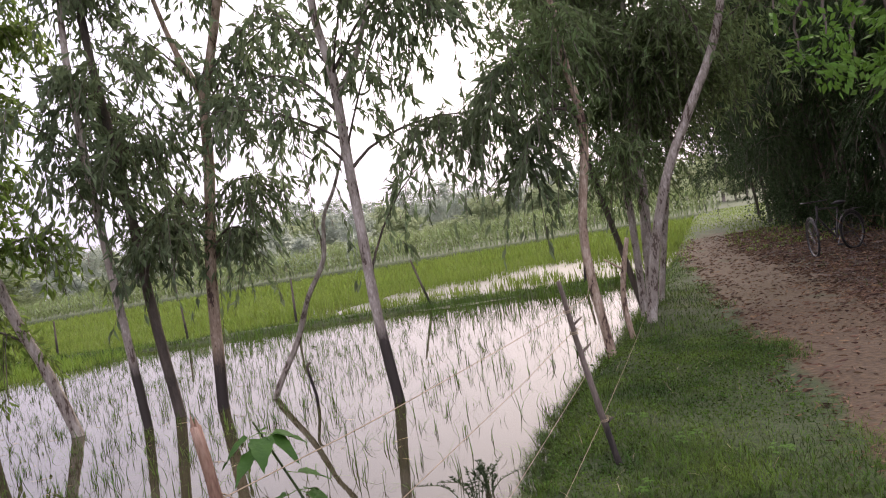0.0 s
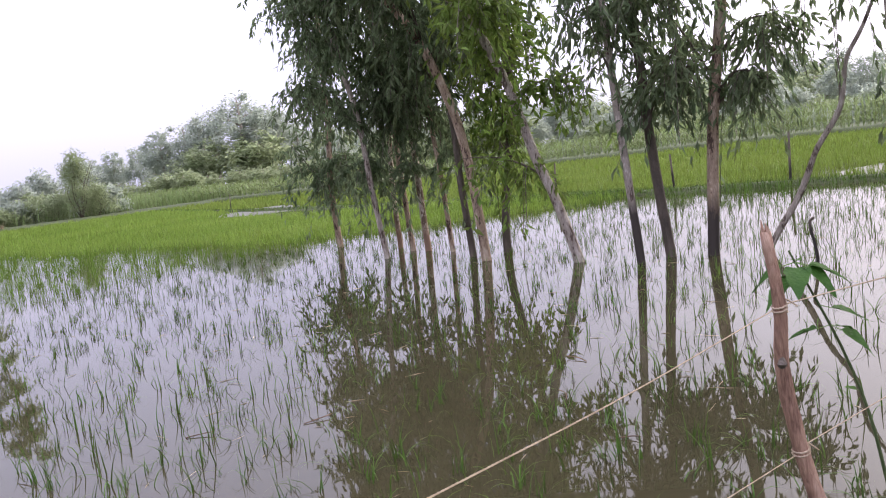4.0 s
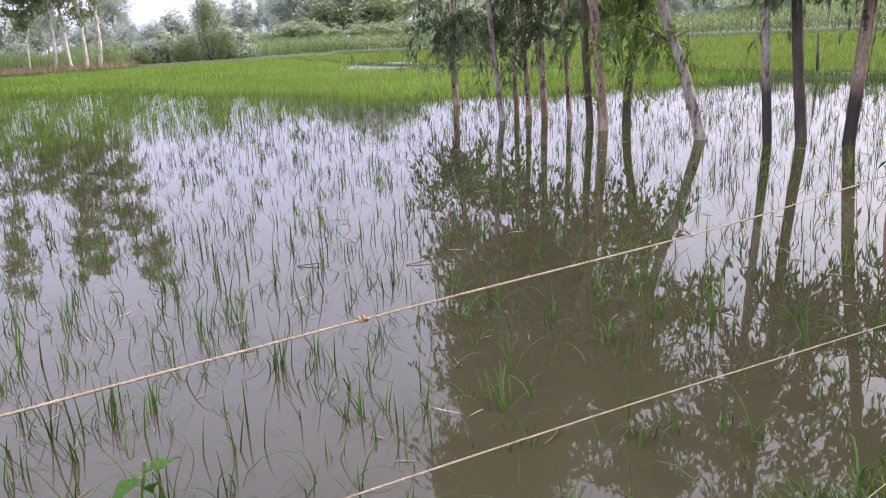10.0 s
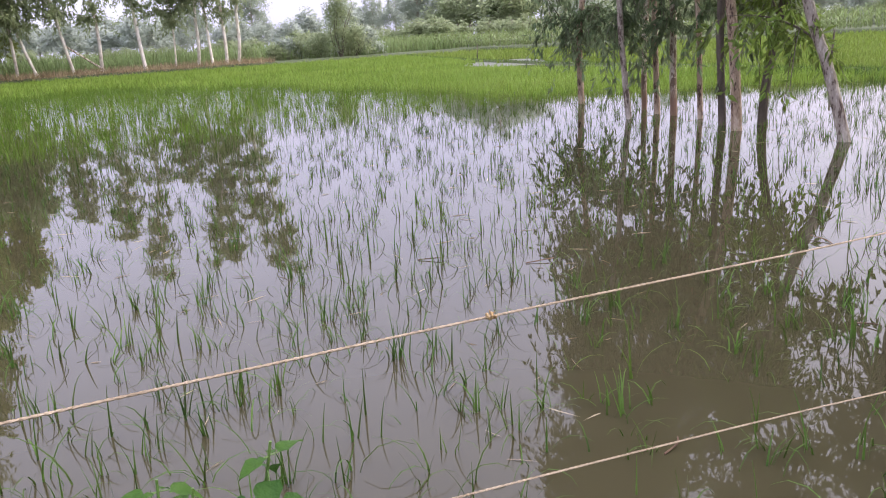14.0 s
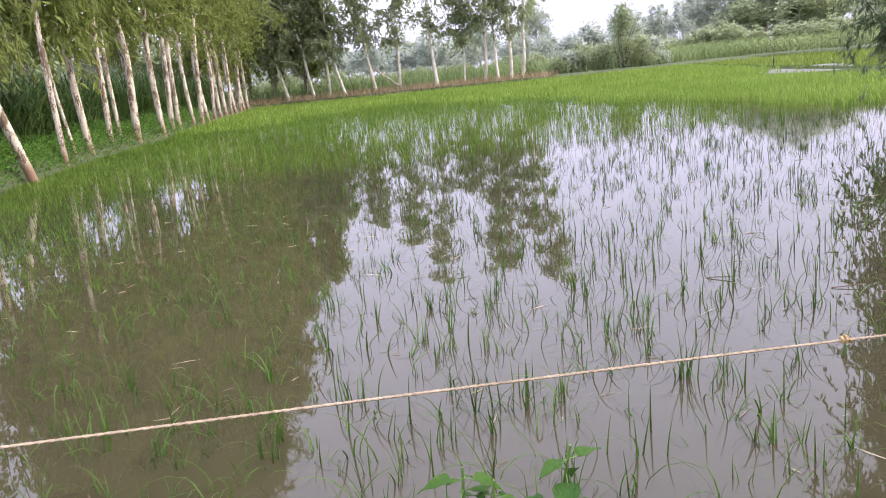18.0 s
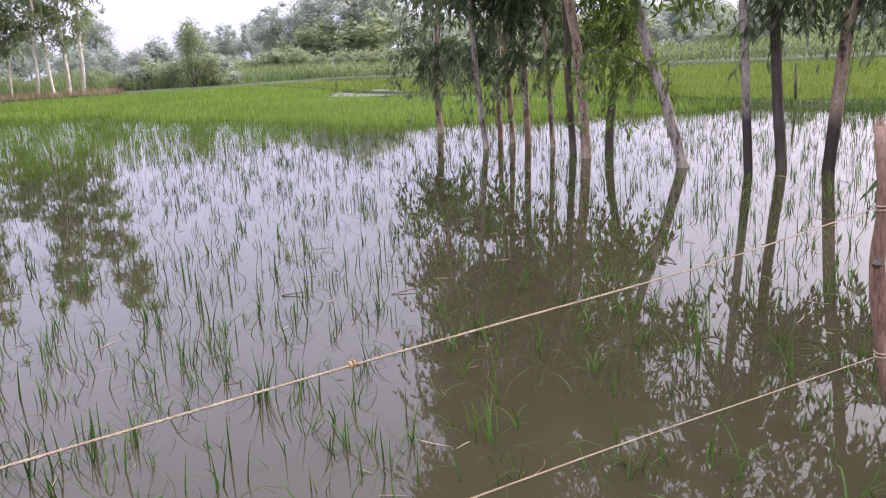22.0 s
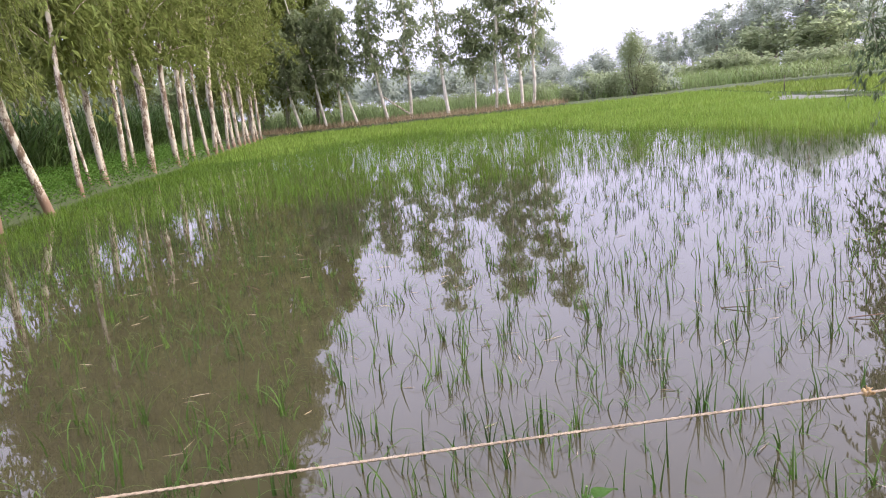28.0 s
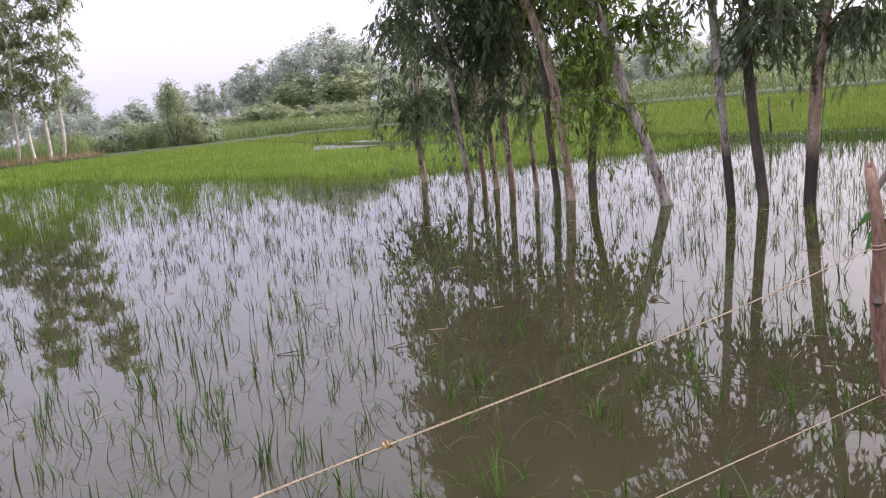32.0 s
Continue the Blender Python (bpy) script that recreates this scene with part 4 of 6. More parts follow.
gum_tree("eucalyptus_tree", [(-5.73, 9.57, 0), (-5.8, 9.53, 1.25), (-5.87, 9.49, 2.63), (-5.91, 9.47, 3.63), (-5.92, 9.47, 4.63)], 0.051, 10.0, GREY, NEAR, 11, M_BARK_WET, M_LEAF, low=2.20, limbs=15, spread=1.70, twigs=300, per=15, leaf=0.168, width=0.05, reach=0.58, loose=0.42, rise=(0.4, 1.4), bias=1.0)
gum_tree("eucalyptus_tree", [(-5.54, 10.05, 0), (-5.65, 10.0, 1.35), (-5.71, 9.97, 2.63), (-5.8, 9.93, 3.83), (-5.86, 9.9, 4.72)], 0.065, 10.0, "dark-barked eucalyptus with hanging leaves along its trunk", NEAR, 12, M_BARK_DARK, M_LEAF, low=1.40, limbs=15, spread=1.36, twigs=375, per=15, leaf=0.168, width=0.05, reach=0.58, loose=0.42, rise=(0.4, 1.4), bias=1.0)
forked_tree = gum_tree("eucalyptus_tree", [(-5.02, 10.15, 0), (-4.91, 10.19, 1.66), (-4.74, 10.26, 2.97), (-4.66, 10.29, 3.92), (-4.51, 10.34, 4.41)], 0.071, 10.0, RED, NEAR, 13, M_BARK_RED_WET, M_LEAF, low=1.60, limbs=15, spread=1.78, twigs=470, fork=(3.9, 2.8, 2.2), per=15, leaf=0.168, width=0.05, reach=0.58, loose=0.42, rise=(0.4, 1.4), bias=1.0)
lone_tree = gum_tree("eucalyptus_tree", [(-2.6, 9.04, 0), (-2.69, 9.03, 1.06), (-2.71, 9.03, 1.92), (-2.73, 9.02, 2.84), (-2.74, 9.02, 3.57), (-2.83, 9.0, 4.24)], 0.058, 9.5, "tall thin grey eucalyptus with peeling bark and a black wet foot", NEAR, 14, M_BARK_WET, M_LEAF, low=2.00, limbs=22, spread=2.55, twigs=294, fork=(3.3, 0.4, 2.0), per=15, leaf=0.168, width=0.05, reach=0.58, loose=0.42, rise=(0.4, 1.4), bias=1.0)


def drooping_limb(tree, pts, twigs, seed, reach=0.6):
    """A long side limb with pendulous leafy twigs."""
    rng = np.random.default_rng(seed)
    l = smooth_line(pts, 6)
    part("limb", tube(smooth_line(pts, 12), [0.02, 0.005], 6, rng, 0.03), M_BARK_DARK, tree, smooth=True)
    leaves, stalks = hanging_leaves([l], twigs, 15, reach, 0.155, 0.042, rng, lo=0.4, sag=1.2, loose=0.35)
    tagged(part("spray", leaves, M_LEAF, tree), kind="stuff")
    tagged(part("fine_branching", stalks, M_BARK_DARK, tree), kind="stuff")


drooping_limb(lone_tree, [(-2.72, 9.02, 2.55), (-2.45, 9.01, 2.77), (-2.08, 9.06, 2.92), (-1.73, 9.09, 2.98), (-1.32, 9.12, 2.95), (-0.95, 9.12, 2.8)], 58, 501, 0.5)
drooping_limb(lone_tree, [(-2.75, 9.02, 3.6), (-2.3, 9.05, 4.2), (-1.9, 9.07, 4.42), (-1.6, 9.1, 4.3), (-1.15, 9.12, 4.1)], 55, 502, 0.55)
drooping_limb(forked_tree, [(-4.82, 10.23, 2.4), (-4.5, 10.2, 2.75), (-4.2, 10.2, 2.8), (-3.95, 10.2, 2.6)], 28, 506, 0.45)
drooping_limb(forked_tree, [(-4.86, 10.2, 2.1), (-5.08, 10.2, 2.35), (-5.3, 10.2, 2.35), (-5.42, 10.2, 2.2)], 26, 507, 0.42)
drooping_limb(forked_tree, [(-4.88, 10.2, 1.95), (-4.62, 10.15, 2.2), (-4.4, 10.15, 2.2), (-4.25, 10.15, 2.05)], 24, 508, 0.42)
drooping_limb(lone_tree, [(-2.75, 9.02, 3.2), (-3.1, 9.1, 3.6), (-3.5, 9.2, 3.75), (-3.9, 9.3, 3.6)], 30, 503)

BANK = "trees on the bank beside the track"
slender_tree = gum_tree("bank_tree", [(-0.3, 8.67, 0.18), (-0.39, 8.68, 1.02), (-0.39, 8.68, 1.6), (-0.26, 8.67, 2.33), (-0.25, 8.66, 2.73), (-0.32, 8.67, 3.26), (-0.36, 8.67, 3.83)], 0.048, 9.0, "slender brown tree with a crooked stem on the bank", BANK, 15, M_BARK_RED, M_LEAF_L, low=2.4, spread=1.3, twigs=300)
drooping_limb(slender_tree, [(-0.3, 8.67, 3.15), (-0.68, 8.7, 3.4), (-1.0, 8.7, 3.22), (-1.18, 8.72, 2.85)], 42, 504, 0.42)
drooping_limb(slender_tree, [(-0.25, 8.66, 2.7), (-0.5, 8.7, 2.78), (-0.74, 8.7, 2.6), (-0.86, 8.72, 2.25)], 44, 505, 0.4)
gum_tree("bank_tree", [(0.32, 9.97, 0.28), (0.5, 9.94, 1.21), (0.74, 9.9, 1.97), (1.07, 9.83, 2.64), (1.38, 9.75, 3.23), (1.58, 9.7, 3.82)], 0.058, 9.5, "pale grey tree leaning over the track", BANK, 16, M_BARK, M_LEAF_L, low=3.0, spread=2.6, limbs=11, twigs=606)
for k, (b, up, r) in enumerate([((0.45, 11.3, 0.28), (0.5, 11.4, 2.2), 0.05), ((0.62, 11.6, 0.28), (0.75, 11.7, 2.3), 0.075), ((0.5, 11.8, 0.28), (0.1, 12.0, 2.4), 0.045), ((0.8, 12.0, 0.28), (1.3, 12.2, 2.6), 0.045)]):
    gum_tree("bank_tree", [b, tuple(np.array(b) * 0.5 + np.array(up) * 0.5), up], r, 8.5 - 0.4 * k, "one of a tight group of grey stems beside the track", BANK, 30 + k, M_BARK_DARK if k == 2 else M_BARK, M_LEAF_L, low=2.3, spread=2.2, limbs=16, twigs=1700, per=12, leaf=0.14, width=0.03, reach=0.62, rise=(0.3, 1.3))
# row of trees on the far side of the flooded corner
ROW = "row of pale-trunked trees along the field edge"
PALE = "pale peeled trunk leaning in a row at the water's edge"
row = [((-11.63, -5.16), (0.0, 0.06), 0.13), ((-12.78, -5.26), (0.08, -0.14), 0.15), ((-15.58, -4.99), (0.06, -0.16), 0.2), ((-16.95, -4.76), (0, 0.02), 0.14), ((-20.0, -4.62), (0.05, -0.24), 0.16), ((-23.3, -4.64), (0, -0.02), 0.11), ((-25.7, -4.45), (0, -0.07), 0.16),
       ((-24.6, -4.62), (0, -0.12), 0.07), ((-28.2, -4.3), (0, 0.02), 0.13), ((-29.6, -4.2), (0, -0.03), 0.1), ((-30.4, -3.8), (0, 0.03), 0.2), ((-33.8, -3.3), (0, -0.04), 0.17), ((-35.8, -3.16), (0, 0.05), 0.15), ((-37.4, -3.0), (0, 0), 0.15)]
row += [((x, float(south_edge(x)) - 0.1), (0, 0.09 * math.sin(x * 1.9) - 0.02), 0.145 + 0.02 * math.sin(x)) for x in np.arange(-40, -60, -1.95)]
for k, ((x, y), (lx, ly), r) in enumerate(row):
    far_half = x < -23
    h = float(np.interp(-x, [22, 23, 30, 40, 60], [7.2, 11.5, 15, 18.5, 19])) + (2.4 if far_half else 1.2) * math.sin(k * 1.7)
    pts = [(x, y, -0.02), (x + lx, y + ly, 1.0), (x + 2 * lx, y + 2 * ly, 2.0), (x + 2.6 * lx, y + 2.6 * ly, 3.1)]
    if far_half:
        gum_tree("row_tree", pts, r * 0.66, h, PALE, ROW, 60 + k, M_BARK_WHITE, M_LEAF_ROW, low=float(np.interp(-x, [23, 40, 60], [3.2, 3.6, 3.3])) + 0.3 * (k % 3), limbs=24, spread=float(np.interp(-x, [23, 32, 42, 60], [2.4, 3.4, 4.6, 5.2])) * (0.9 + 0.35 * math.sin(k * 2.7)), twigs=600, per=10, leaf=0.32, width=0.115, reach=0.9, part_limbs=False, taper=0.15)
    else:
        gum_tree("row_tree", pts, r * 0.66, h, PALE, ROW, 60 + k, M_BARK_WHITE, M_LEAF_ROW, low=float(np.interp(-x, [12, 20], [2.6, 3.0])) + 0.2 * (k % 3), limbs=14, spread=1.6, twigs=560, per=13, leaf=0.18, width=0.055, reach=0.62, loose=0.5, rise=(0.3, 1.1))
gum_tree("row_sapling", [(-15.3, -5.2, 0.05), (-15.4, -5.28, 0.9), (-15.45, -5.4, 2.0)], 0.05, 4.5, "thin yellowish sapling beside a thick trunk", ROW, 95, M_BARK_RED, M_LEAF_L, low=2.4, limbs=5, spread=0.9, twigs=120, part_limbs=False)
for k in range(4):
    x = -32 - 8 * k
    y = float(south_edge(x)) - 4.5 - (k % 2) * 2
    gum_tree("back_tree", [(x, y, 0.4), (x, y - 0.1, 1.5), (x + 0.1, y - 0.2, 3.0)], 0.13, 10.5 + (k % 3), "taller tree behind the row at the cane's edge", "trees behind the row", 120 + k, M_BARK, M_LEAF_ROW, low=3.4, limbs=11, spread=2.8, twigs=936, per=10, leaf=0.24, width=0.08, reach=0.8, part_limbs=False)

# trees along the far western edge
FARROW = "thin white-trunked trees along the far field edge"
far_row = [(3.0, 7.5, 0.12, -0.3), (5.0, 9, 0.11, -0.22), (6.3, 9.5, 0.11, -0.05), (7.5, 8.5, 0.11, -0.36), (10, 10, 0.12, -0.25), (12, 12, 0.13, -0.02), (15.0, 15.5, 0.14, -0.1), (17.4, 8.0, 0.07, 0.02), (19.3, 15, 0.12, -0.01), (20.2, 15, 0.11, -0.05), (21.5, 16, 0.13, -0.05), (22.6, 16.5, 0.13, 0.0)]
for k, (y, h, r, ly) in enumerate(far_row):
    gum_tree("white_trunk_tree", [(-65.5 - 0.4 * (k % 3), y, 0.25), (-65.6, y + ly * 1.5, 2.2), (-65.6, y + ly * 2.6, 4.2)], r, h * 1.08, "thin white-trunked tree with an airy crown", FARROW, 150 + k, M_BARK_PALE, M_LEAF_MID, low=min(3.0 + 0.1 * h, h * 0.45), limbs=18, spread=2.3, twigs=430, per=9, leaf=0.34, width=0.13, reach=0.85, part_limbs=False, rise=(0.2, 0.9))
for k, (x, y, h) in enumerate([(-66, -1, 17), (-68, 2, 18), (-69, 4.5, 15), (-63, -2.5, 17), (-66, -4, 17), (-71, 0, 16)]):
    gum_tree("corner_tree", [(x, y, 0.25), (x, y + 0.1, 1.5), (x, y + 0.2, 3)], 0.15, h, "dark leafy tree at the far corner of the field", "trees at the far corner", 170 + k, M_BARK, M_LEAF_ROW, low=2.2, limbs=24, spread=3.6, twigs=1100, per=9, leaf=0.38, width=0.17, reach=0.9, part_limbs=False)


# ---- far woods ----
def wood_tree(seed, h, spread, label, low=0.08, leaves=3600, leaf=0.42, mat=None):
    """A broad rounded tree made of clumps of foliage on real limbs, about the origin."""
    rng = np.random.default_rng(seed)
    tr = thing("wood_tree", (0, 0, 0), label, "tree", "distant woods")
    c = smooth_line([(0, 0, -0.3), (0.1, 0, h * 0.3), (0, 0.15, h * 0.6), (0.1, 0, h * 0.85)], 14)
    part("trunk", tube(c, [0.022 * h, 0.012 * h, 0.003 * h], 7), M_BARK, tr)
    lines, pieces = [], []
    for k in range(12):
        z = h * (low + (0.8 - low) * (k + 0.5) / 12)
        w = spread * math.sin(math.pi * min(0.95, 0.25 + 0.7 * (k + 0.5) / 12)) * rng.uniform(0.6, 1.1)
        l = limb_line(np.array([0, 0, z]), k * 2.4 + rng.normal(0, 0.4), w, rng.uniform(0.2, 0.7), rng, 0.2)
        lines.append(l)
        pieces.append(tube(l[::2], [0.008 * h, 0.002 * h], 4))
    part("branchwork", join(pieces), M_BARK, tr)
    # many small uneven tufts fill a lumpy crown, with gaps towards its rim
    n = 90
    way = unit(rng.normal(size=(n, 3)))
    lump = 0.78 + 0.22 * np.sin(3.1 * way[:, 0] + 2.3 * way[:, 2] + seed) * np.cos(2.7 * way[:, 1] + seed)
    C = way * (lump * rng.random(n) ** 0.42)[:, None] * np.array([spread, spread, 0.44 * h]) + np.array([0, 0, 0.55 * h])
    C[:, :2] *= np.interp(C[:, 2] / h, [0.1, 0.35, 0.7, 1.0], [0.75, 1.0, 0.9, 0.45])[:, None]
    R = (0.11 * spread + 0.022 * h) * rng.uniform(0.5, 1.5, n)
    t = rng.integers(0, len(C), leaves)
    P = C[t] + rng.normal(size=(leaves, 3)) * (R[t] * 0.46)[:, None] * np.array([1, 1, 1.15])
    P[:, 2] = np.clip(P[:, 2], 0.15, None)
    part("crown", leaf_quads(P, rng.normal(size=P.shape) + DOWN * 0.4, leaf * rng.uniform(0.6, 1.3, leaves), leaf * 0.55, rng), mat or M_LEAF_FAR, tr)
    return tr


def polar(az, d):
    return -1.2 - d * math.sin(radians(az)), 0.35 + d * math.cos(radians(az))


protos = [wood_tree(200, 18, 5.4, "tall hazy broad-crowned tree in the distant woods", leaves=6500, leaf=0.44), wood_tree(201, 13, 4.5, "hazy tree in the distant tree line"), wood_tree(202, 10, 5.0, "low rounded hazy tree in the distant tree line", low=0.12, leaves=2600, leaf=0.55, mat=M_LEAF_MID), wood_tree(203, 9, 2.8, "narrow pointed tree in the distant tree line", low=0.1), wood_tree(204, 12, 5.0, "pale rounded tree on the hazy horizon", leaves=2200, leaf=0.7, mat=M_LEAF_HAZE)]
rng = np.random.default_rng(210)
spots = []
for az, d, el, kind in [(49.5, 150, 4.3, 0), (51.2, 142, 5.8, 0), (53.2, 138, 6.9, 0), (55, 146, 6.0, 0), (57, 150, 5.0, 0), (58.6, 152, 4.4, 1), (52.2, 132, 3.6, 2), (55.8, 134, 3.4, 2), (47.5, 160, 4.0, 1), (45.5, 165, 3.6, 1), (60.2, 165, 3.4, 1), (61.8, 170, 3.3, 1), (63.2, 176, 2.9, 1)]:
    spots.append((az, d, el, kind))
for az in np.arange(-8, 45, 2.6):
    spots.append((az, 126 + 16 * math.sin(az * 0.11), 4.1 + 0.45 * math.sin(az * 1.7), 0 if math.sin(az * 2.3) > 0.5 else 1))
for az in np.arange(-14, 48, 1.5):
    spots.append((az + rng.normal(0, 0.4), 112 + rng.normal(0, 8), 3.0 + rng.normal(0, 0.4), int(rng.integers(1, 3))))
for az in np.arange(-20, 110, 2.4):
    spots.append((az + rng.normal(0, 0.4), 215 + rng.normal(0, 18), 2.2 + rng.normal(0, 0.35), 4))
for az in np.arange(63, 104, 1.6):
    spots.append((az + rng.normal(0, 0.4), 170 + rng.normal(0, 14), 1.9 + rng.normal(0, 0.4), 4))
for az in np.arange(-18, 110, 1.6):
    spots.append((az + rng.normal(0, 0.3), 100 + rng.normal(0, 3), float(np.interp(az, [60, 68], [1.2, 0.45])) + rng.normal(0, 0.25), 2))
for az in np.arange(94, 152, 2.1):
    spots.append((az + rng.normal(0, 0.4), 88 + rng.normal(0, 6), 4.9 + rng.normal(0, 0.5), int(rng.integers(0, 3))))
size = [18, 13, 10, 9, 12]
for az, d, el, kind in spots:
    x, y = polar(az, d)
    s = (d * math.tan(radians(max(el, 0.3))) + 1.5) / size[kind]
    wide = 1.35 if el < 1.6 else 1.0
    copy_thing(protos[kind], Matrix.LocRotScale((x, y, 0.25), Euler((0, 0, rng.uniform(0, 6.28))), (s * wide * rng.uniform(1.1, 1.6), s * wide * rng.uniform(1.1, 1.6), s)))
for k, p in enumerate(protos):
    x, y = polar(70 + 4 * k, 190)
    p.matrix_basis = Matrix.Translation((x, y, 0.25))


def bush(name, x, y, h, spread, seed, label, mat, leaf, clumps=22, per=60):
    rng = np.random.default_rng(seed)
    z = float(ground_z(x, y))
    b = thing(name, (x, y, z), label, "bush")
    stems = [smooth_line([(x, y, z - 0.1), (x + rng.normal(0, spread * 0.2), y + rng.normal(0, spread * 0.2), z + h * 0.4), (x + rng.normal(0, spread * 0.45), y + rng.normal(0, spread * 0.45), z + h * 0.8)], 7) for _ in range(7)]
    for s in stems:
        part("stem", tube(s, [0.009 * h, 0.003 * h], 5), M_BARK_DARK, b)
    u = rng.random(clumps)
    C = np.array([x, y, z]) + np.stack([rng.normal(0, 0.42, clumps) * spread * (1.05 - u * 0.8), rng.normal(0, 0.42, clumps) * spread * (1.05 - u * 0.8), h * (0.12 + 0.8 * u)], 1)
    t = np.repeat(np.arange(clumps), per)
    P = C[t] + rng.normal(0, 1, (len(t), 3)) * spread * 0.16
    P[:, 2] = np.maximum(P[:, 2], z + 0.03)
    part("foliage", leaf_quads(P, rng.normal(size=P.shape), leaf * rng.uniform(0.6, 1.3, len(t)), leaf * 0.5, rng), mat, b)
    return b


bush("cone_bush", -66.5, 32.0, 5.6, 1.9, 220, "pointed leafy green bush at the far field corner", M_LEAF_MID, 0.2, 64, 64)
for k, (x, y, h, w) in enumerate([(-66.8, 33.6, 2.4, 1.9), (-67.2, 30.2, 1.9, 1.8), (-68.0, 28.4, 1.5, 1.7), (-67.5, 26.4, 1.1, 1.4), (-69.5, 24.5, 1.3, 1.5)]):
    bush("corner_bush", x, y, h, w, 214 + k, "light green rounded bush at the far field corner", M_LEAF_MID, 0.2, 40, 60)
for k, (y, h) in enumerate([(27.5, 1.6), (34.5, 2.6), (36, 2.2)]):
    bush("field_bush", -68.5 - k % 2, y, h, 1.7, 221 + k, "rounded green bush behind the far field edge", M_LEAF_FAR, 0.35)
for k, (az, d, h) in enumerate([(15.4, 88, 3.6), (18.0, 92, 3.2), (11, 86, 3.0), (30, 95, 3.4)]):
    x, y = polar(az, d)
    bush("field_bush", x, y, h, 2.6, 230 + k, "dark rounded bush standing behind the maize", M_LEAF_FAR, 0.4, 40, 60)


# ---- thicket beside the track ----
def bamboo(x, y, seed, n=26, h=7.0, lean=(-0.5, -0.1)):
    rng = np.random.default_rng(seed)
    z = float(ground_z(x, y))
    b = thing("bamboo_clump", (x, y, z), "dark dense bamboo clump arching over the track", "bamboo", "bamboo along the track")
    lines = []
    for _ in range(n):
        a, r = rng.uniform(0, 6.28), 0.9 * math.sqrt(rng.random())
        s = np.array([x + r * math.cos(a), y + r * math.sin(a), z - 0.1])
        d = np.array([math.cos(a) * 0.9 + lean[0] * rng.uniform(0.3, 1.6), math.sin(a) * 0.9 + lean[1], 0])
        hh = h * rng.uniform(0.7, 1.1)
        l = smooth_line([s, s + d * 0.18 + np.array([0, 0, hh * 0.4]), s + d * 0.9 + np.array([0, 0, hh * 0.8]), s + d * 2.2 + np.array([0, 0, hh * 0.92])], 10)
        part("culm", tube(l, [0.03, 0.026, 0.008], 6), M_BARK_DARK, b)
        lines.append(l)
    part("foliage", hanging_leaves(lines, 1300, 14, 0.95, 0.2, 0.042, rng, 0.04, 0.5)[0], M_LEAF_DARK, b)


for k, (x, y, h) in enumerate([(6.6, 10.5, 6.5), (6.9, 13.2, 6.5), (7.3, 16.5, 7), (7.6, 20, 7), (8.1, 24, 7), (9.2, 28.5, 7), (10.8, 34, 6.5), (9.3, 12, 7), (9.9, 17, 7.5), (10.6, 22, 7.5)]):
    bamboo(x, y, 240 + k, h=h)
for k, (x, y, h) in enumerate([(6.6, 20.5, 8.5), (6.2, 8.4, 7.5), (6.6, 11.6, 7.5), (8.0, 30, 8.5), (6.4, 16.8, 8), (9.4, 36, 8), (7.2, 25, 8)]):
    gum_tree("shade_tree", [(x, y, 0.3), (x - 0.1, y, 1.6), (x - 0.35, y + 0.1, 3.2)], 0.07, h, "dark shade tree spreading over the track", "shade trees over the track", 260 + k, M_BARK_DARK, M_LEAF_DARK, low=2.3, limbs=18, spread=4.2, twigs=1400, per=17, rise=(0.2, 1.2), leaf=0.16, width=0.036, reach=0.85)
for k, (x, y, h, s) in enumerate([(6.0, 18.6, 1.5, 0.8), (6.6, 23.5, 1.6, 0.9), (6.2, 12.2, 0.9, 0.7), (7.4, 27, 1.7, 1.0), (6.0, 9.8, 1.0, 0.8), (9.6, 31, 2.4, 1.3), (11.2, 36, 2.8, 1.6), (15.0, 43, 3.5, 2.2), (18.5, 50, 4.0, 2.6), (17, 52, 5.0, 3.0)]):
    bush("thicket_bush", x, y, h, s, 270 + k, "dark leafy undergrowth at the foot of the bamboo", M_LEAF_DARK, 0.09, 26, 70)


def brushwood():
    rng = np.random.default_rng(280)
    b = thing("brushwood_pile", (6.3, 14.8, 0.3), "heap of dry brown thorny twigs under the bamboo", "brushwood")
    for _ in range(60):
        s = np.array([6.3 + rng.normal(0, 0.55), 14.6 + rng.normal(0, 1.3), 0.3 + abs(rng.normal(0, 0.12))])
        d = rng.normal(0, 1, 3) * np.array([0.7, 0.9, 0.25]) + np.array([0, 0, 0.3])
        part("twig", tube(smooth_line([s, s + d * 0.5 + rng.normal(0, 0.08, 3), s + d], 6), [0.012, 0.003], 5), M_LITTER, b)


brushwood()


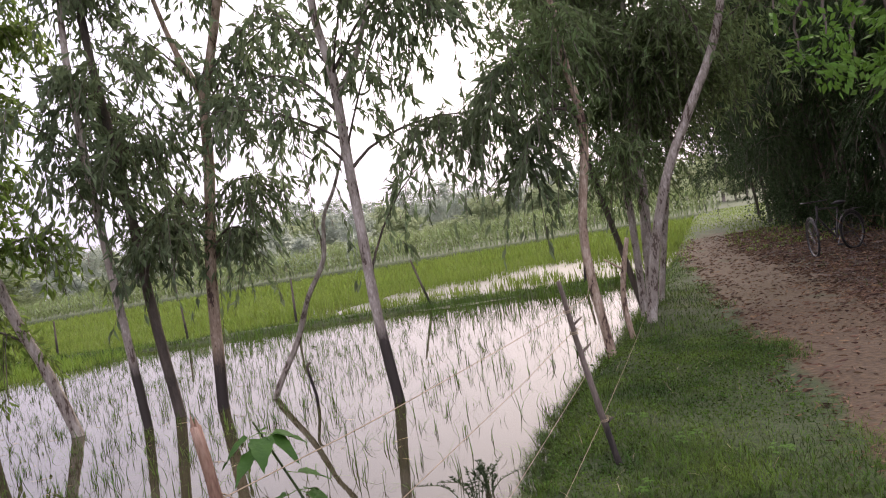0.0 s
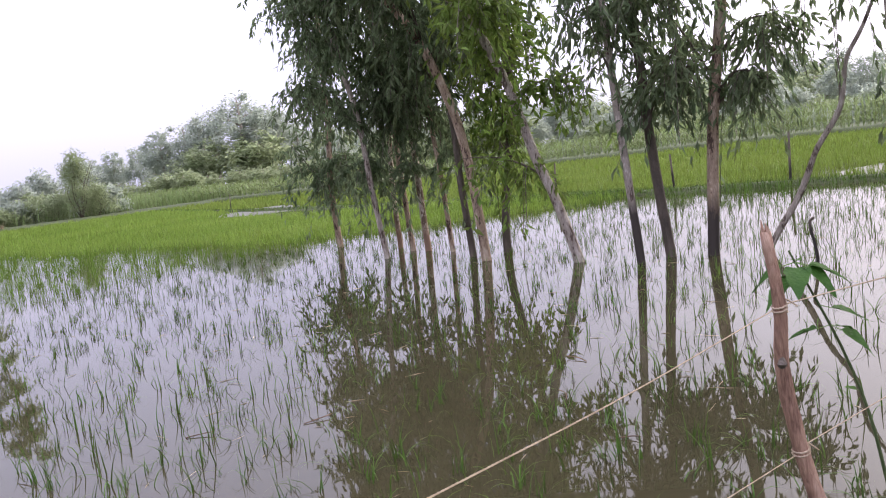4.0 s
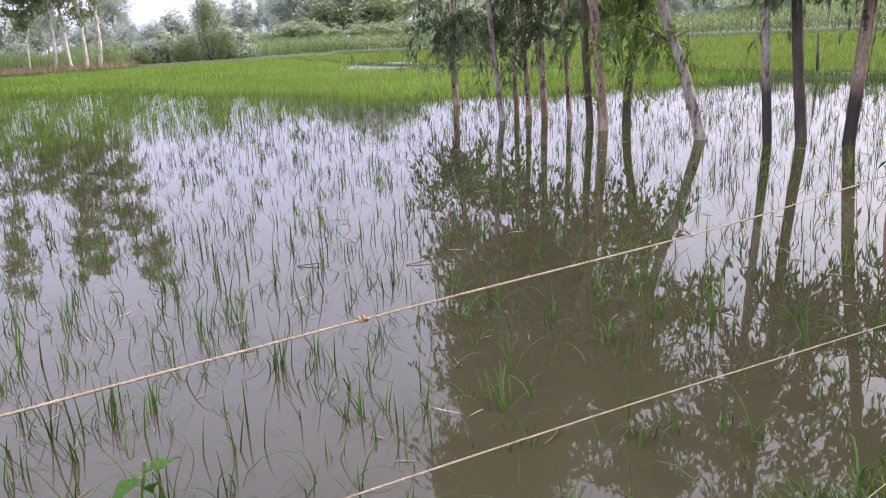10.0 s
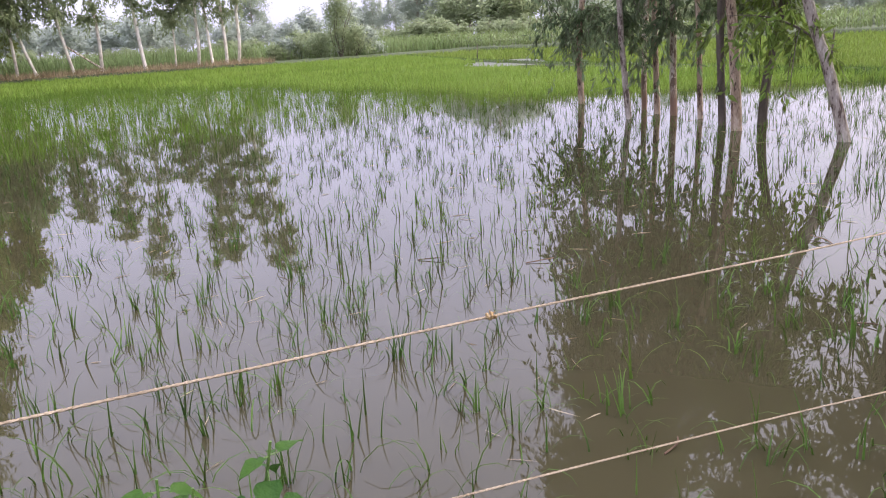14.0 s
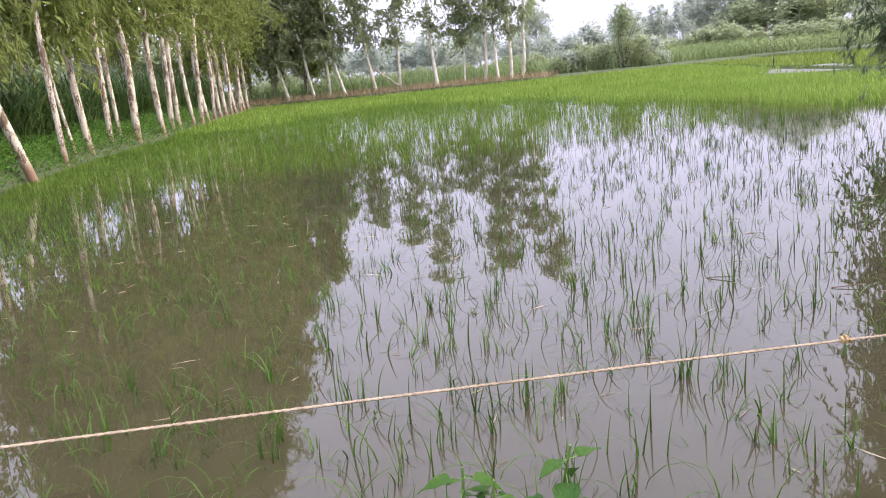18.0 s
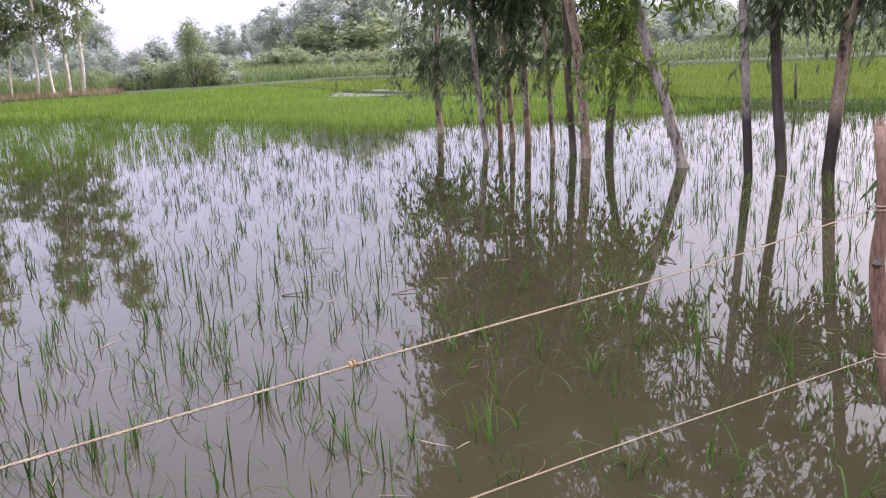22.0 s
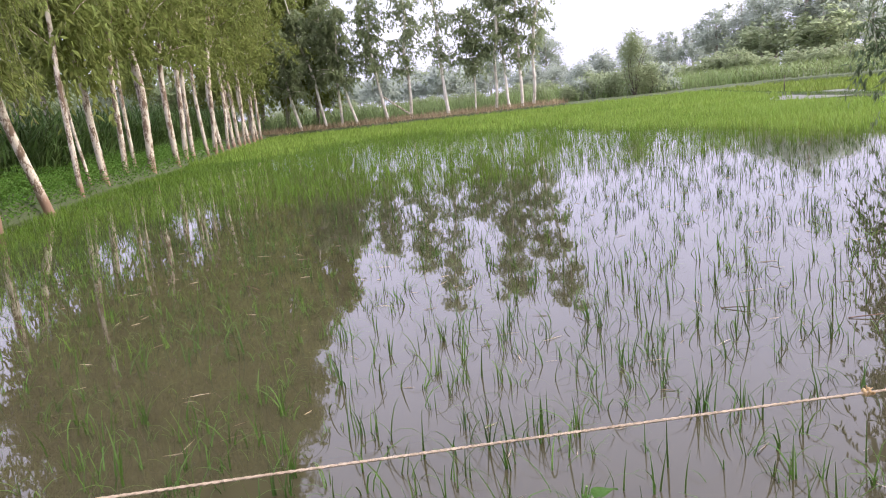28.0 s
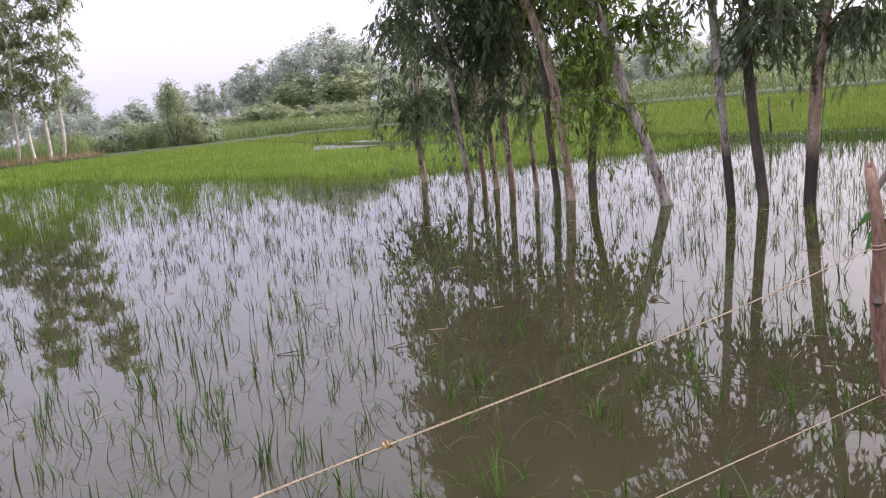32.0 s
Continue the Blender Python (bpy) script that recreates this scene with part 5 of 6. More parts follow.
def litter():
    rng = np.random.default_rng(281)
    n = 40000
    y = 5.5 + 21 * rng.random(n) ** 1.2
    x = track_mid(y) + rng.normal(1.6, 1.5, n)
    ok = (x < 8.5) & (x > track_mid(y) - 0.9) & (rng.random(n) < np.interp(y, [5.5, 9, 20], [0.25, 0.9, 1])) & (rng.random(n) < np.where(np.abs(x - track_mid(y)) < 0.45, 0.3, 1))
    x, y = x[ok], y[ok]
    P = np.stack([x, y, ground_z(x, y) + 0.012], 1)
    D = rng.normal(size=P.shape) * np.array([1, 1, 0.12])
    tagged(part("leaf_litter", leaf_quads(P, D, 0.085 * rng.uniform(0.5, 1.3, len(x)), 0.02, rng, 0.1), M_LITTER), "dry brown fallen leaves strewn over the track", "leaf litter", kind="stuff")
    m = 16000
    y = 3.6 + 8 * rng.random(m)
    x = track_mid(y) + rng.uniform(-0.75, 2.6, m)
    ok = rng.random(m) < np.clip(0.25 + 0.6 * soft(x - track_mid(y), 0.0, 0.9) + 0.4 * wave(2 * x, 2 * y), 0, 1)
    x, y = x[ok], y[ok]
    P = np.stack([x, y, ground_z(x, y) + 0.008], 1)
    tagged(part("litter_scraps", leaf_quads(P, rng.normal(size=P.shape) * np.array([1, 1, 0.1]), 0.05 * rng.uniform(0.4, 1.4, len(x)), 0.010, rng, 0.1), M_LITTER), "scraps of dry leaf and bark trodden into the track", "leaf litter", kind="stuff")
    for _ in range(26):
        yy = rng.uniform(4.6, 12)
        xx = track_mid(yy) + rng.uniform(-0.3, 2.2)
        z = float(ground_z(xx, yy)) + 0.012
        a, ln = rng.uniform(0, 6.28), rng.uniform(0.12, 0.4)
        d = np.array([math.cos(a), math.sin(a), 0])
        tw = thing("fallen_twig", (xx, yy, z), "small dry curved twig lying on the track", "twig", "twigs on the track")
        part("wood", tube(smooth_line([(xx, yy, z), (xx + d[0] * ln / 2 - d[1] * ln * 0.15, yy + d[1] * ln / 2 + d[0] * ln * 0.15, z + 0.012), (xx + d[0] * ln, yy + d[1] * ln, z)], 6), [0.006, 0.003], 5), M_LITTER, tw)


litter()


def shade_branch():
    """Leafy branches with broad light leaves hanging in from above the track."""
    rng = np.random.default_rng(282)
    foot = np.array([3.3, 3.3, 0.3])
    t = thing("broadleaf_tree", foot, "tree with bright broad compound leaves hanging over the track", "tree")
    c = smooth_line([foot - [0, 0, 0.2], foot + [-0.1, 0.1, 1.4], foot + [-0.4, 0.3, 2.8], foot + [-0.7, 0.5, 4.2]], 16)
    part("trunk", tube(c, [0.12, 0.1, 0.05], 9, rng, 0.03), M_BARK_DARK, t, smooth=True)
    for end in ((0.56, 5.24, 2.66), (0.66, 5.24, 2.40), (0.80, 5.19, 2.46), (0.60, 4.40, 2.42), (0.60, 4.44, 2.16), (0.73, 4.36, 2.30), (0.74, 4.38, 2.08), (0.83, 4.31, 2.24), (0.90, 4.32, 2.45)):
        end = np.array(end)
        l = smooth_line([c[11], (c[11] + end) / 2 + [0, 0, 0.75], end + [0.12, -0.02, 0.35], end], 14)
        part("limb", tube(l, [0.025, 0.004], 6), M_BARK_DARK, t)
        for _ in range(4 if end[1] > 5 else 8):
            at = l[rng.integers(11, 14)]
            d = unit(rng.normal(size=3) * [1, 1, 0.4] + [0, 0, -0.7])
            side = unit(np.cross(d, rng.normal(size=3)))
            P = at + d * np.linspace(0.03, 0.17, 11)[:, None]
            D = d * 0.5 + side * np.where(np.arange(11) % 2, 1, -1)[:, None] * 0.9 + rng.normal(size=P.shape) * 0.15
            part("compound_leaf", leaf_quads(P, D, 0.058 * rng.uniform(0.75, 1.2, 11), 0.028, rng, 0.08), M_LEAF_BRIGHT, t)



shade_branch()


# ---- bicycle ----
def ring(c, axis, r, rr, n=28, sides=6):
    a = unit(np.asarray(axis, float))
    s = unit(np.cross(a, [0, 0, 1.0]))
    u = np.cross(s, a)
    th = np.linspace(0, 2 * np.pi, n, endpoint=False)
    d = np.cos(th)[:, None] * s + np.sin(th)[:, None] * u
    ph = np.linspace(0, 2 * np.pi, sides, endpoint=False)
    V = np.asarray(c) + d[:, None] * (r + rr * np.cos(ph))[None, :, None] + a * (rr * np.sin(ph))[None, :, None]
    i, j = np.meshgrid(np.arange(n), np.arange(sides), indexing="ij")
    q = np.stack([i * sides + j, ((i + 1) % n) * sides + j, ((i + 1) % n) * sides + (j + 1) % sides, i * sides + (j + 1) % sides], -1).reshape(-1, 4)
    return V.reshape(-1, 3), q


def bicycle(at, yaw):
    b = thing("bicycle", at, "old black bicycle parked under the bamboo", "bicycle")
    f = np.array([math.cos(yaw), math.sin(yaw), 0])
    s = np.array([-f[1], f[0], 0])
    o, up = np.array(at), np.array([0, 0, 1.0])
    at3 = lambda x, y, z: o + f * x + s * y + up * z
    steer = unit(f * 0.62 + s * 0.78)
    rear, front = at3(-0.54, 0, 0.345), at3(0.56, 0, 0.345)
    side_front = np.array([-steer[1], steer[0], 0])
    for name, c, ax in (("rear_wheel", rear, s), ("front_wheel", front, side_front)):
        w = part(name, ring(c, ax, 0.30, 0.012), M_CHROME, b)
        part("tyre", ring(c, ax, 0.325, 0.02), M_RUBBER, w)
        a = unit(np.cross(ax, [0, 0, 1.0]))
        for t in np.linspace(0, 6.28, 20, endpoint=False):
            part("spoke", tube(np.linspace(c, c + (a * math.cos(t) + up * math.sin(t)) * 0.3, 3), [0.0025, 0.0025], 4), M_CHROME, w)
        part("mudguard", tube(np.array([c + (a * math.cos(t) + up * math.sin(t)) * 0.365 for t in np.linspace(0.2, 2.9, 14)]), [0.016, 0.016], 5), M_METAL, b)
    crank, seat, head, head2 = at3(-0.08, 0, 0.29), at3(-0.22, 0, 0.80), at3(0.34, 0, 0.84), at3(0.37, 0, 0.70)
    for name, p0, p1, r in (("seat_tube", crank, seat, 0.016), ("top_tube", seat, head, 0.015), ("down_tube", crank, head2, 0.017), ("head_tube", head2 - up * 0.03, head + up * 0.05, 0.02), ("chain_stay", crank, rear, 0.01), ("seat_stay", at3(-0.21, 0, 0.76), rear, 0.009), ("fork", head2, front, 0.013), ("kick_stand", rear, at3(-0.5, 0.28, 0.0), 0.01)):
        part(name, tube(np.linspace(p0, p1, 4), [r, r], 8), M_METAL, b)
    hb = head + up * 0.13
    part("handlebar", tube(smooth_line([hb - side_front * 0.21 - steer * 0.16, hb - side_front * 0.18, hb - side_front * 0.05, hb + side_front * 0.05, hb + side_front * 0.18, hb + side_front * 0.21 - steer * 0.16], 18), [0.012, 0.012], 7), M_METAL, b, "dark curved handlebar")
    sv, sf = tube(np.array([at3(-0.36, 0, 0.88), at3(-0.28, 0, 0.895), at3(-0.14, 0, 0.885), at3(-0.06, 0, 0.875)]), [0.085, 0.095, 0.04, 0.022], 10)
    sv[:, 2] = (sv[:, 2] - (o[2] + 0.885)) * 0.35 + o[2] + 0.885
    part("saddle", (sv, sf), M_RUBBER, b)
    for y in (-0.07, 0.07):
        part("carrier_rail", tube(np.linspace(at3(-0.26, y, 0.72), at3(-0.86, y, 0.73), 4), [0.006, 0.006], 6), M_METAL, b)
    for x in (-0.4, -0.55, -0.7, -0.85):
        part("carrier_bar", tube(np.linspace(at3(x, -0.07, 0.728), at3(x, 0.07, 0.728), 3), [0.005, 0.005], 6), M_METAL, b)
    part("chainring", ring(crank, s, 0.085, 0.006, 20, 5), M_METAL, b)
    for sg in (-1, 1):
        part("crank_arm", tube(np.linspace(crank + s * 0.06 * sg, crank + s * 0.08 * sg + (f * 0.1 - up * 0.13) * sg, 3), [0.009, 0.008], 6), M_CHROME, b)
        part("pedal", tube(np.linspace(crank + s * 0.07 * sg + (f * 0.1 - up * 0.13) * sg, crank + s * 0.17 * sg + (f * 0.1 - up * 0.13) * sg, 3), [0.02, 0.02], 6), M_RUBBER, b)


bicycle((4.42, 15.1, float(ground_z(4.42, 15.1))), radians(214))


# ---- rope fence ----
def post(name, pts, radii, mat, label, knots=(), seed=0, stubs=()):
    rng = np.random.default_rng(seed)
    p = thing(name, pts[0], label, "post", "fence posts")
    c = smooth_line(pts, 26)
    part("shaft", tube(c, radii, 12, rng, 0.045), mat, p, smooth=True)
    for h, az in knots:
        k = np.abs(c[:, 2] - h).argmin()
        d = np.array([math.cos(az), math.sin(az), 0.2])
        r = np.interp(k / 25, np.linspace(0, 1, len(radii)), radii)
        part("branch_scar", tube(np.array([c[k] + d * r * 0.5 - [0, 0, r * 0.6], c[k] + d * r * 1.02, c[k] + d * r * 0.7 + [0, 0, r * 0.9]]), [r * 0.5, r * 0.62, r * 0.3], 7, rng, 0.08), M_BARK_DARK, p, "dark oval branch scar")
    for h, az, ln in stubs:
        k = np.abs(c[:, 2] - h).argmin()
        d = np.array([math.cos(az), math.sin(az), 0.7])
        part("branch_stub", tube(np.linspace(c[k], c[k] + d * ln, 4), [radii[0] * 0.5, radii[0] * 0.25], 6, rng, 0.06), mat, p)
    return p


near_post = post("fence_post", [(-1.70, 2.45, 0.02), (-1.757, 2.43, 0.48), (-1.812, 2.415, 0.67), (-1.842, 2.405, 0.81), (-1.868, 2.40, 1.0), (-1.862, 2.395, 1.16), (-1.882, 2.39, 1.345)], [0.025, 0.023, 0.021, 0.0195, 0.0185, 0.0155, 0.0135], M_POST, "reddish-brown debarked fence post leaning over the water", [(1.0, -1.2), (0.50, -1.0)], 1)
for k, (dx, dy, h) in enumerate([(-0.006, 0.002, 0.03), (0.006, -0.004, 0.016), (0.0, 0.008, 0.022)]):
    part("splintered_tip", tube(np.array([(-1.882 + dx, 2.39 + dy, 1.325), (-1.882 + dx * 1.2, 2.39 + dy, 1.345), (-1.883 + dx * 1.4, 2.39 + dy, 1.345 + h)]), [0.007, 0.0055, 0.001], 5), M_POST, near_post)
post("fence_post", [(-0.69, 4.97, 0.2), (-0.81, 4.96, 0.87), (-0.88, 4.96, 1.35)], [0.019, 0.0165, 0.012], M_STICK, "thin crooked brown stick serving as a fence post on the grass", (), 2, [(1.08, 0.2, 0.06), (0.92, 0.4, 0.07), (0.55, 0.1, 0.05)])
post("broken_stump", [(0.0, 9.2, 0.2), (-0.04, 9.25, 0.67), (0.02, 9.28, 1.05), (0.10, 9.28, 1.36)], [0.034, 0.03, 0.03, 0.022], M_BARK_RED, "broken forked tree stump used as a fence post on the bank", (), 3, [(1.02, 2.9, 0.2)])
post("fence_post", [(-1.98, -3.2, 0.05), (-2.0, -3.2, 0.7), (-2.0, -3.18, 1.4)], [0.024, 0.022, 0.019], M_POST, "reddish-brown fence post at the end of the ropes", (), 4)
post("peg", [(-1.57, 2.6, 0.12), (-1.56, 2.6, 0.31)], [0.012, 0.009], M_STICK, "short wooden peg in the grass", (), 5)


def rope(pts, r=0.0016):
    """Twisted rope: two strands wound round each other along a sagging line."""
    p = np.asarray(pts, float)
    ln = np.linalg.norm(np.diff(p, axis=0), axis=1).sum()
    n = int(min(2400, ln / 0.0045))
    run = np.concatenate([[0], np.cumsum(np.linalg.norm(np.diff(p, axis=0), axis=1))])
    at = np.linspace(0, run[-1], n)
    c = np.stack([np.interp(at, run, p[:, a]) for a in range(3)], 1)
    soft_run = np.ones(101) / 101
    c = np.stack([np.convolve(np.pad(c[:, a], 50, mode="reflect", reflect_type="odd"), soft_run, mode="valid") for a in range(3)], 1)
    t = unit(np.gradient(c, axis=0))
    s = unit(np.cross(t, [0, 0, 1.0]))
    u = np.cross(s, t)
    o = thing("rope", tuple(c[0]), "pale twisted jute rope strung between the posts", "rope", "fence ropes")
    th = np.linspace(0, ln / 0.019 * 6.28, n)[:, None]
    for a in (0.0, math.pi):
        part("strand", tube(c + r * 0.30 * (np.cos(th + a) * s + np.sin(th + a) * u), [r * 0.80, r * 0.80], 4), M_ROPE, o)
    return o


def wrap(c, r, seed, mat=M_ROPE):
    rng = np.random.default_rng(seed)
    th = np.linspace(0, 6.28 * 2.3, 40)
    line = np.asarray(c) + np.stack([r * np.cos(th), r * np.sin(th), np.linspace(-0.011, 0.011, 40) + 0.004 * np.sin(th)], 1)
    k = thing("rope_hitch", tuple(c), "rope wound and tied round the fence post", "rope", "rope hitches")
    part("winding", tube(line, [0.0026, 0.0026], 5, rng, 0.05), mat, k)
    part("loose_end", tube(smooth_line([line[-1], line[-1] + [0.02, -0.01, 0.006], line[-1] + [0.045, -0.005, -0.012]], 6), [0.0024, 0.002], 5), mat, k)


rope([(-2.0, -3.18, 1.36), (-1.93, -1.6, 1.315), (-1.9, -0.19, 1.277), (-1.9, 0.24, 1.255), (-1.9, 0.86, 1.22), (-1.885, 1.6, 1.175), (-1.87, 2.365, 1.155)])
rope([(-2.0, -3.2, 1.22), (-1.9, -0.08, 1.13), (-1.9, 0.33, 1.08), (-1.9, 0.85, 1.003), (-1.9, 1.45, 0.908), (-1.88, 1.75, 0.868), (-1.845, 2.375, 0.785)])
rope([(-2.0, -3.2, 0.5), (-1.9, 0.5, 0.42), (-1.77, 2.41, 0.42)])
rope([(-1.87, 2.42, 1.155), (-1.62, 3.06, 1.145), (-1.19, 4.14, 1.163), (-0.87, 4.97, 1.18), (-0.6, 6.8, 1.05), (-0.4, 8.62, 1.1)], 0.0019)
rope([(-1.845, 2.42, 0.79), (-1.61, 3.07, 0.85), (-1.12, 4.32, 0.966), (-0.85, 4.97, 1.06), (-0.6, 6.8, 0.88), (-0.38, 8.62, 0.9)], 0.0019)
rope([(-1.76, 2.45, 0.425), (-1.57, 3.1, 0.44), (-1.4, 3.8, 0.435), (-1.12, 5.03, 0.43), (-0.7, 7.0, 0.4), (-0.36, 8.62, 0.5)], 0.0019)
rope([(-1.56, 2.62, 0.28), (-1.13, 3.82, 0.42), (-0.76, 4.98, 0.56), (-0.2, 7.6, 0.5), (0.3, 9.9, 0.5)], 0.0018)
for k, c in enumerate([(-1.863, 2.395, 1.155), (-1.839, 2.406, 0.787), (-1.75, 2.435, 0.42)]):
    wrap(c, 0.0175 + 0.003 * k, 290 + k)
for k, c in enumerate([(-0.86, 4.96, 1.18), (-0.84, 4.96, 1.06), (-0.75, 4.965, 0.56)]):
    wrap(c, 0.021, 295 + k)


def twine_knot(c):
    rng = np.random.default_rng(299)
    k = thing("rope_knot", c, "small frayed orange knot tied in the upper rope", "knot")
    c = np.array(c)
    th = np.linspace(0, 12.5, 36)
    part("knot", tube(c + np.stack([0.0032 * np.cos(th), np.linspace(-0.006, 0.006, 36), 0.0032 * np.sin(th)], 1), [0.0018, 0.0018], 5, rng, 0.1), M_KNOT, k)
    for _ in range(5):
        d = unit(rng.normal(size=3)) * 0.007
        part("frayed_end", tube(np.linspace(c, c + d, 3), [0.0012, 0.0006], 4), M_KNOT, k)


twine_knot((-1.9, 0.86, 1.22))

# ---- sticks in the water and on the bund ----
def stick(pts, r, label, seed, mat=M_STICK):
    s = thing("stick", pts[0], label, "stick", "sticks in the field")
    part("wood", tube(smooth_line(pts, 5 * len(pts)), r, 7, np.random.default_rng(seed), 0.06), mat, s)
    return s


dead = stick([(-4.5, 10.35, -0.2), (-4.32, 10.4, 0.19), (-4.04, 10.49, 0.68), (-3.83, 10.55, 1.2), (-3.57, 10.61, 1.65), (-3.48, 10.63, 2.18), (-3.28, 10.68, 2.57), (-3.0, 10.75, 3.3)], [0.04, 0.038, 0.034, 0.026, 0.014], "bent dead grey branch standing out of the water", 1, M_BARK)
part("side_branch", tube(smooth_line([(-3.57, 10.61, 1.66), (-3.56, 10.62, 1.85), (-3.59, 10.61, 2.12)], 8), [0.02, 0.01], 6), M_STICK, dead)
stick([(-3.66, 9.53, -0.2), (-3.64, 9.53, 0.1), (-3.7, 9.55, 0.42), (-3.66, 9.56, 0.5)], [0.022, 0.018, 0.014], "short dark stick poking out of the water", 2)
for k, (x, y, h, lx, ly) in enumerate([(-3.4, 19.9, 1.25, -0.35, 0.0), (-6.95, 20.3, 1.25, 0.0, 0.1), (-9.9, 20.4, 1.0, -0.05, 0), (-14.2, 21.5, 1.1, 0.05, 0), (-18.5, 22.3, 1.0, -0.1, 0), (0.3, 19.0, 0.9, 0.1, 0), (-41, 28.6, 1.0, 0.05, 0)]):
    stick([(x, y, 0.02), (x + lx * 0.5, y + ly * 0.5, h * 0.5), (x + lx, y + ly, h)], [0.035, 0.03, 0.024], "dark thin stake leaning on the field bund", 10 + k)
stick([(-65.6, 12.4, 0.25), (-65.9, 11.1, 1.3), (-66.1, 9.7, 2.4)], [0.08, 0.075, 0.06], "pale fallen trunk propped against the far trees", 30, M_BARK_WHITE)


# ---- broad-leaved herbs at the fence ----
def herb_leaf(base, way, length, width, rng):
    """A heart-shaped leaf with a midrib fold and drooping tip; verts and faces."""
    way = unit(np.asarray(way, float))
    side = unit(np.cross(way, [0, 0, 1.0]))
    nrm = np.cross(side, way)
    u = np.array([0, 0.05, 0.14, 0.26, 0.40, 0.55, 0.70, 0.83, 0.93, 1.0])
    m = len(u)
    w = np.array([0.30, 0.76, 0.97, 1.0, 0.90, 0.72, 0.50, 0.29, 0.12, 0.01]) * width / 2
    droop = rng.uniform(0.15, 0.4)
    mid = np.asarray(base) + way * (u * length)[:, None] + DOWN * (droop * length * u * u)[:, None]
    wave_edge = nrm * rng.normal(0, 0.035 * width, (m, 1))
    teeth = 1 + 0.05 * np.where(np.arange(m) % 2, 1, -1)
    rim = side * (w * teeth)[:, None]
    lift = nrm * (0.26 * w)[:, None]
    V = np.concatenate([mid, mid + rim + lift + wave_edge, mid - rim + lift - wave_edge])
    F = [[i, i + 1, m + i + 1, m + i] for i in range(m - 1)] + [[i + 1, i, 2 * m + i, 2 * m + i + 1] for i in range(m - 1)]
    return V, np.array(F)


def herb(name, stems, leaves, label, seed, hang=0.0, thick=1.0, stem_mat=M_STEM):
    """stems: lists of points; leaves: (stem, height along it, compass angle, length, young)."""
    rng = np.random.default_rng(seed)
    h = thing(name, stems[0][0], label, "plant", "broad-leaved plants at the fence")
    lines = [smooth_line(s, 16) for s in stems]
    for l in lines:
        part("stem", tube(l, [0.0065 * thick, 0.005 * thick, 0.0035 * thick], 7), stem_mat, h)
    for s, u, az, ln, young in leaves:
        p = lines[s][int(u * 15)]
        d = np.array([math.cos(az), math.sin(az), 0.25 + 0.3 * young - hang])
        q = p + d * ln * 0.35
        lf = part("leaf", herb_leaf(q, d + rng.normal(0, 0.12, 3), ln, ln * 0.66, rng), M_HERB_YOUNG if young else M_HERB, h, smooth=True)
        part("leaf_stalk", tube(np.linspace(p, q, 3), [0.0018, 0.0014], 4), M_STEM, lf)
    return h


rng = np.random.default_rng(300)
low_stems = [
    [(-2.98, 0.61, -0.15), (-2.99, 0.63, 0.157), (-3.0, 0.65, 0.397), (-3.01, 0.66, 0.554)],
    [(-2.95, 0.71, -0.15), (-2.9, 0.77, 0.208), (-2.85, 0.85, 0.467), (-2.82, 0.884, 0.659)],
    [(-2.95, 0.66, -0.15), (-2.97, 0.7, 0.21), (-2.97, 0.73, 0.524)],
    [(-2.93, 0.58, -0.15), (-2.94, 0.52, 0.213), (-2.94, 0.47, 0.394)],
    [(-2.9, 0.68, -0.15), (-2.87, 0.78, 0.161), (-2.84, 0.86, 0.354)],
    [(-2.9, 0.58, -0.15), (-2.9, 0.52, 0.162), (-2.88, 0.46, 0.314)],
]
low_leaves = []
for s in range(6):
    turn = (1.45, 1.7, 0.6, 1.9, 1.2, 0.9)[s]
    low_leaves += [(s, 0.99, turn + 0.8, 0.035, 1), (s, 0.99, turn + 3.6, 0.04, 1)]
    for k, (u, ln) in enumerate(((0.97, 0.085), (0.87, 0.10), (0.75, 0.115), (0.62, 0.12), (0.5, 0.115), (0.4, 0.11))):
        for half_turn in (0.0, math.pi):
            low_leaves.append((s, u + rng.normal(0, 0.01), turn + half_turn + k * 1.35 + rng.normal(0, 0.22), ln * rng.uniform(0.82, 1.12), int(k == 0)))
herb("leafy_herb", low_stems, low_leaves, "bushy green herb with pointed heart-shaped leaves rooted in the flood water", 301, 0.55)
herb("leafy_sapling", [[(-1.82, 3.52, -0.1), (-1.867, 3.516, 0.208), (-1.916, 3.504, 0.506), (-1.993, 3.484, 0.764), (-2.082, 3.458, 0.986), (-2.14, 3.439, 1.128)]],
     [(0, 0.99, 3.4, 0.13, 0), (0, 0.99, 5.1, 0.14, 0), (0, 0.98, 0.3, 0.13, 0), (0, 0.99, 1.9, 0.08, 1), (0, 0.93, 4.2, 0.14, 0), (0, 0.94, 5.9, 0.13, 0), (0, 0.88, 2.6, 0.1, 0), (0, 0.74, 0.3, 0.12, 0), (0, 0.67, 5.9, 0.12, 0), (0, 0.67, 0.9, 0.09, 0), (0, 0.67, 3.5, 0.13, 0), (0, 0.5, 3.0, 0.05, 1)],
     "tall thin green sapling with drooping heart-shaped leaves", 302, 0.55, 1.15, M_SAPLING)
herb("leafy_herb", [[(-1.60, 3.93, 0.02), (-1.62, 3.95, 0.1), (-1.66, 3.97, 0.2)]], [(0, 0.95, a, 0.11, 0) for a in (0.5, 2.4, 4.1, 5.5)] + [(0, 0.6, a, 0.1, 0) for a in (1.4, 3.2)], "low young herb leaning over the water's edge", 303)


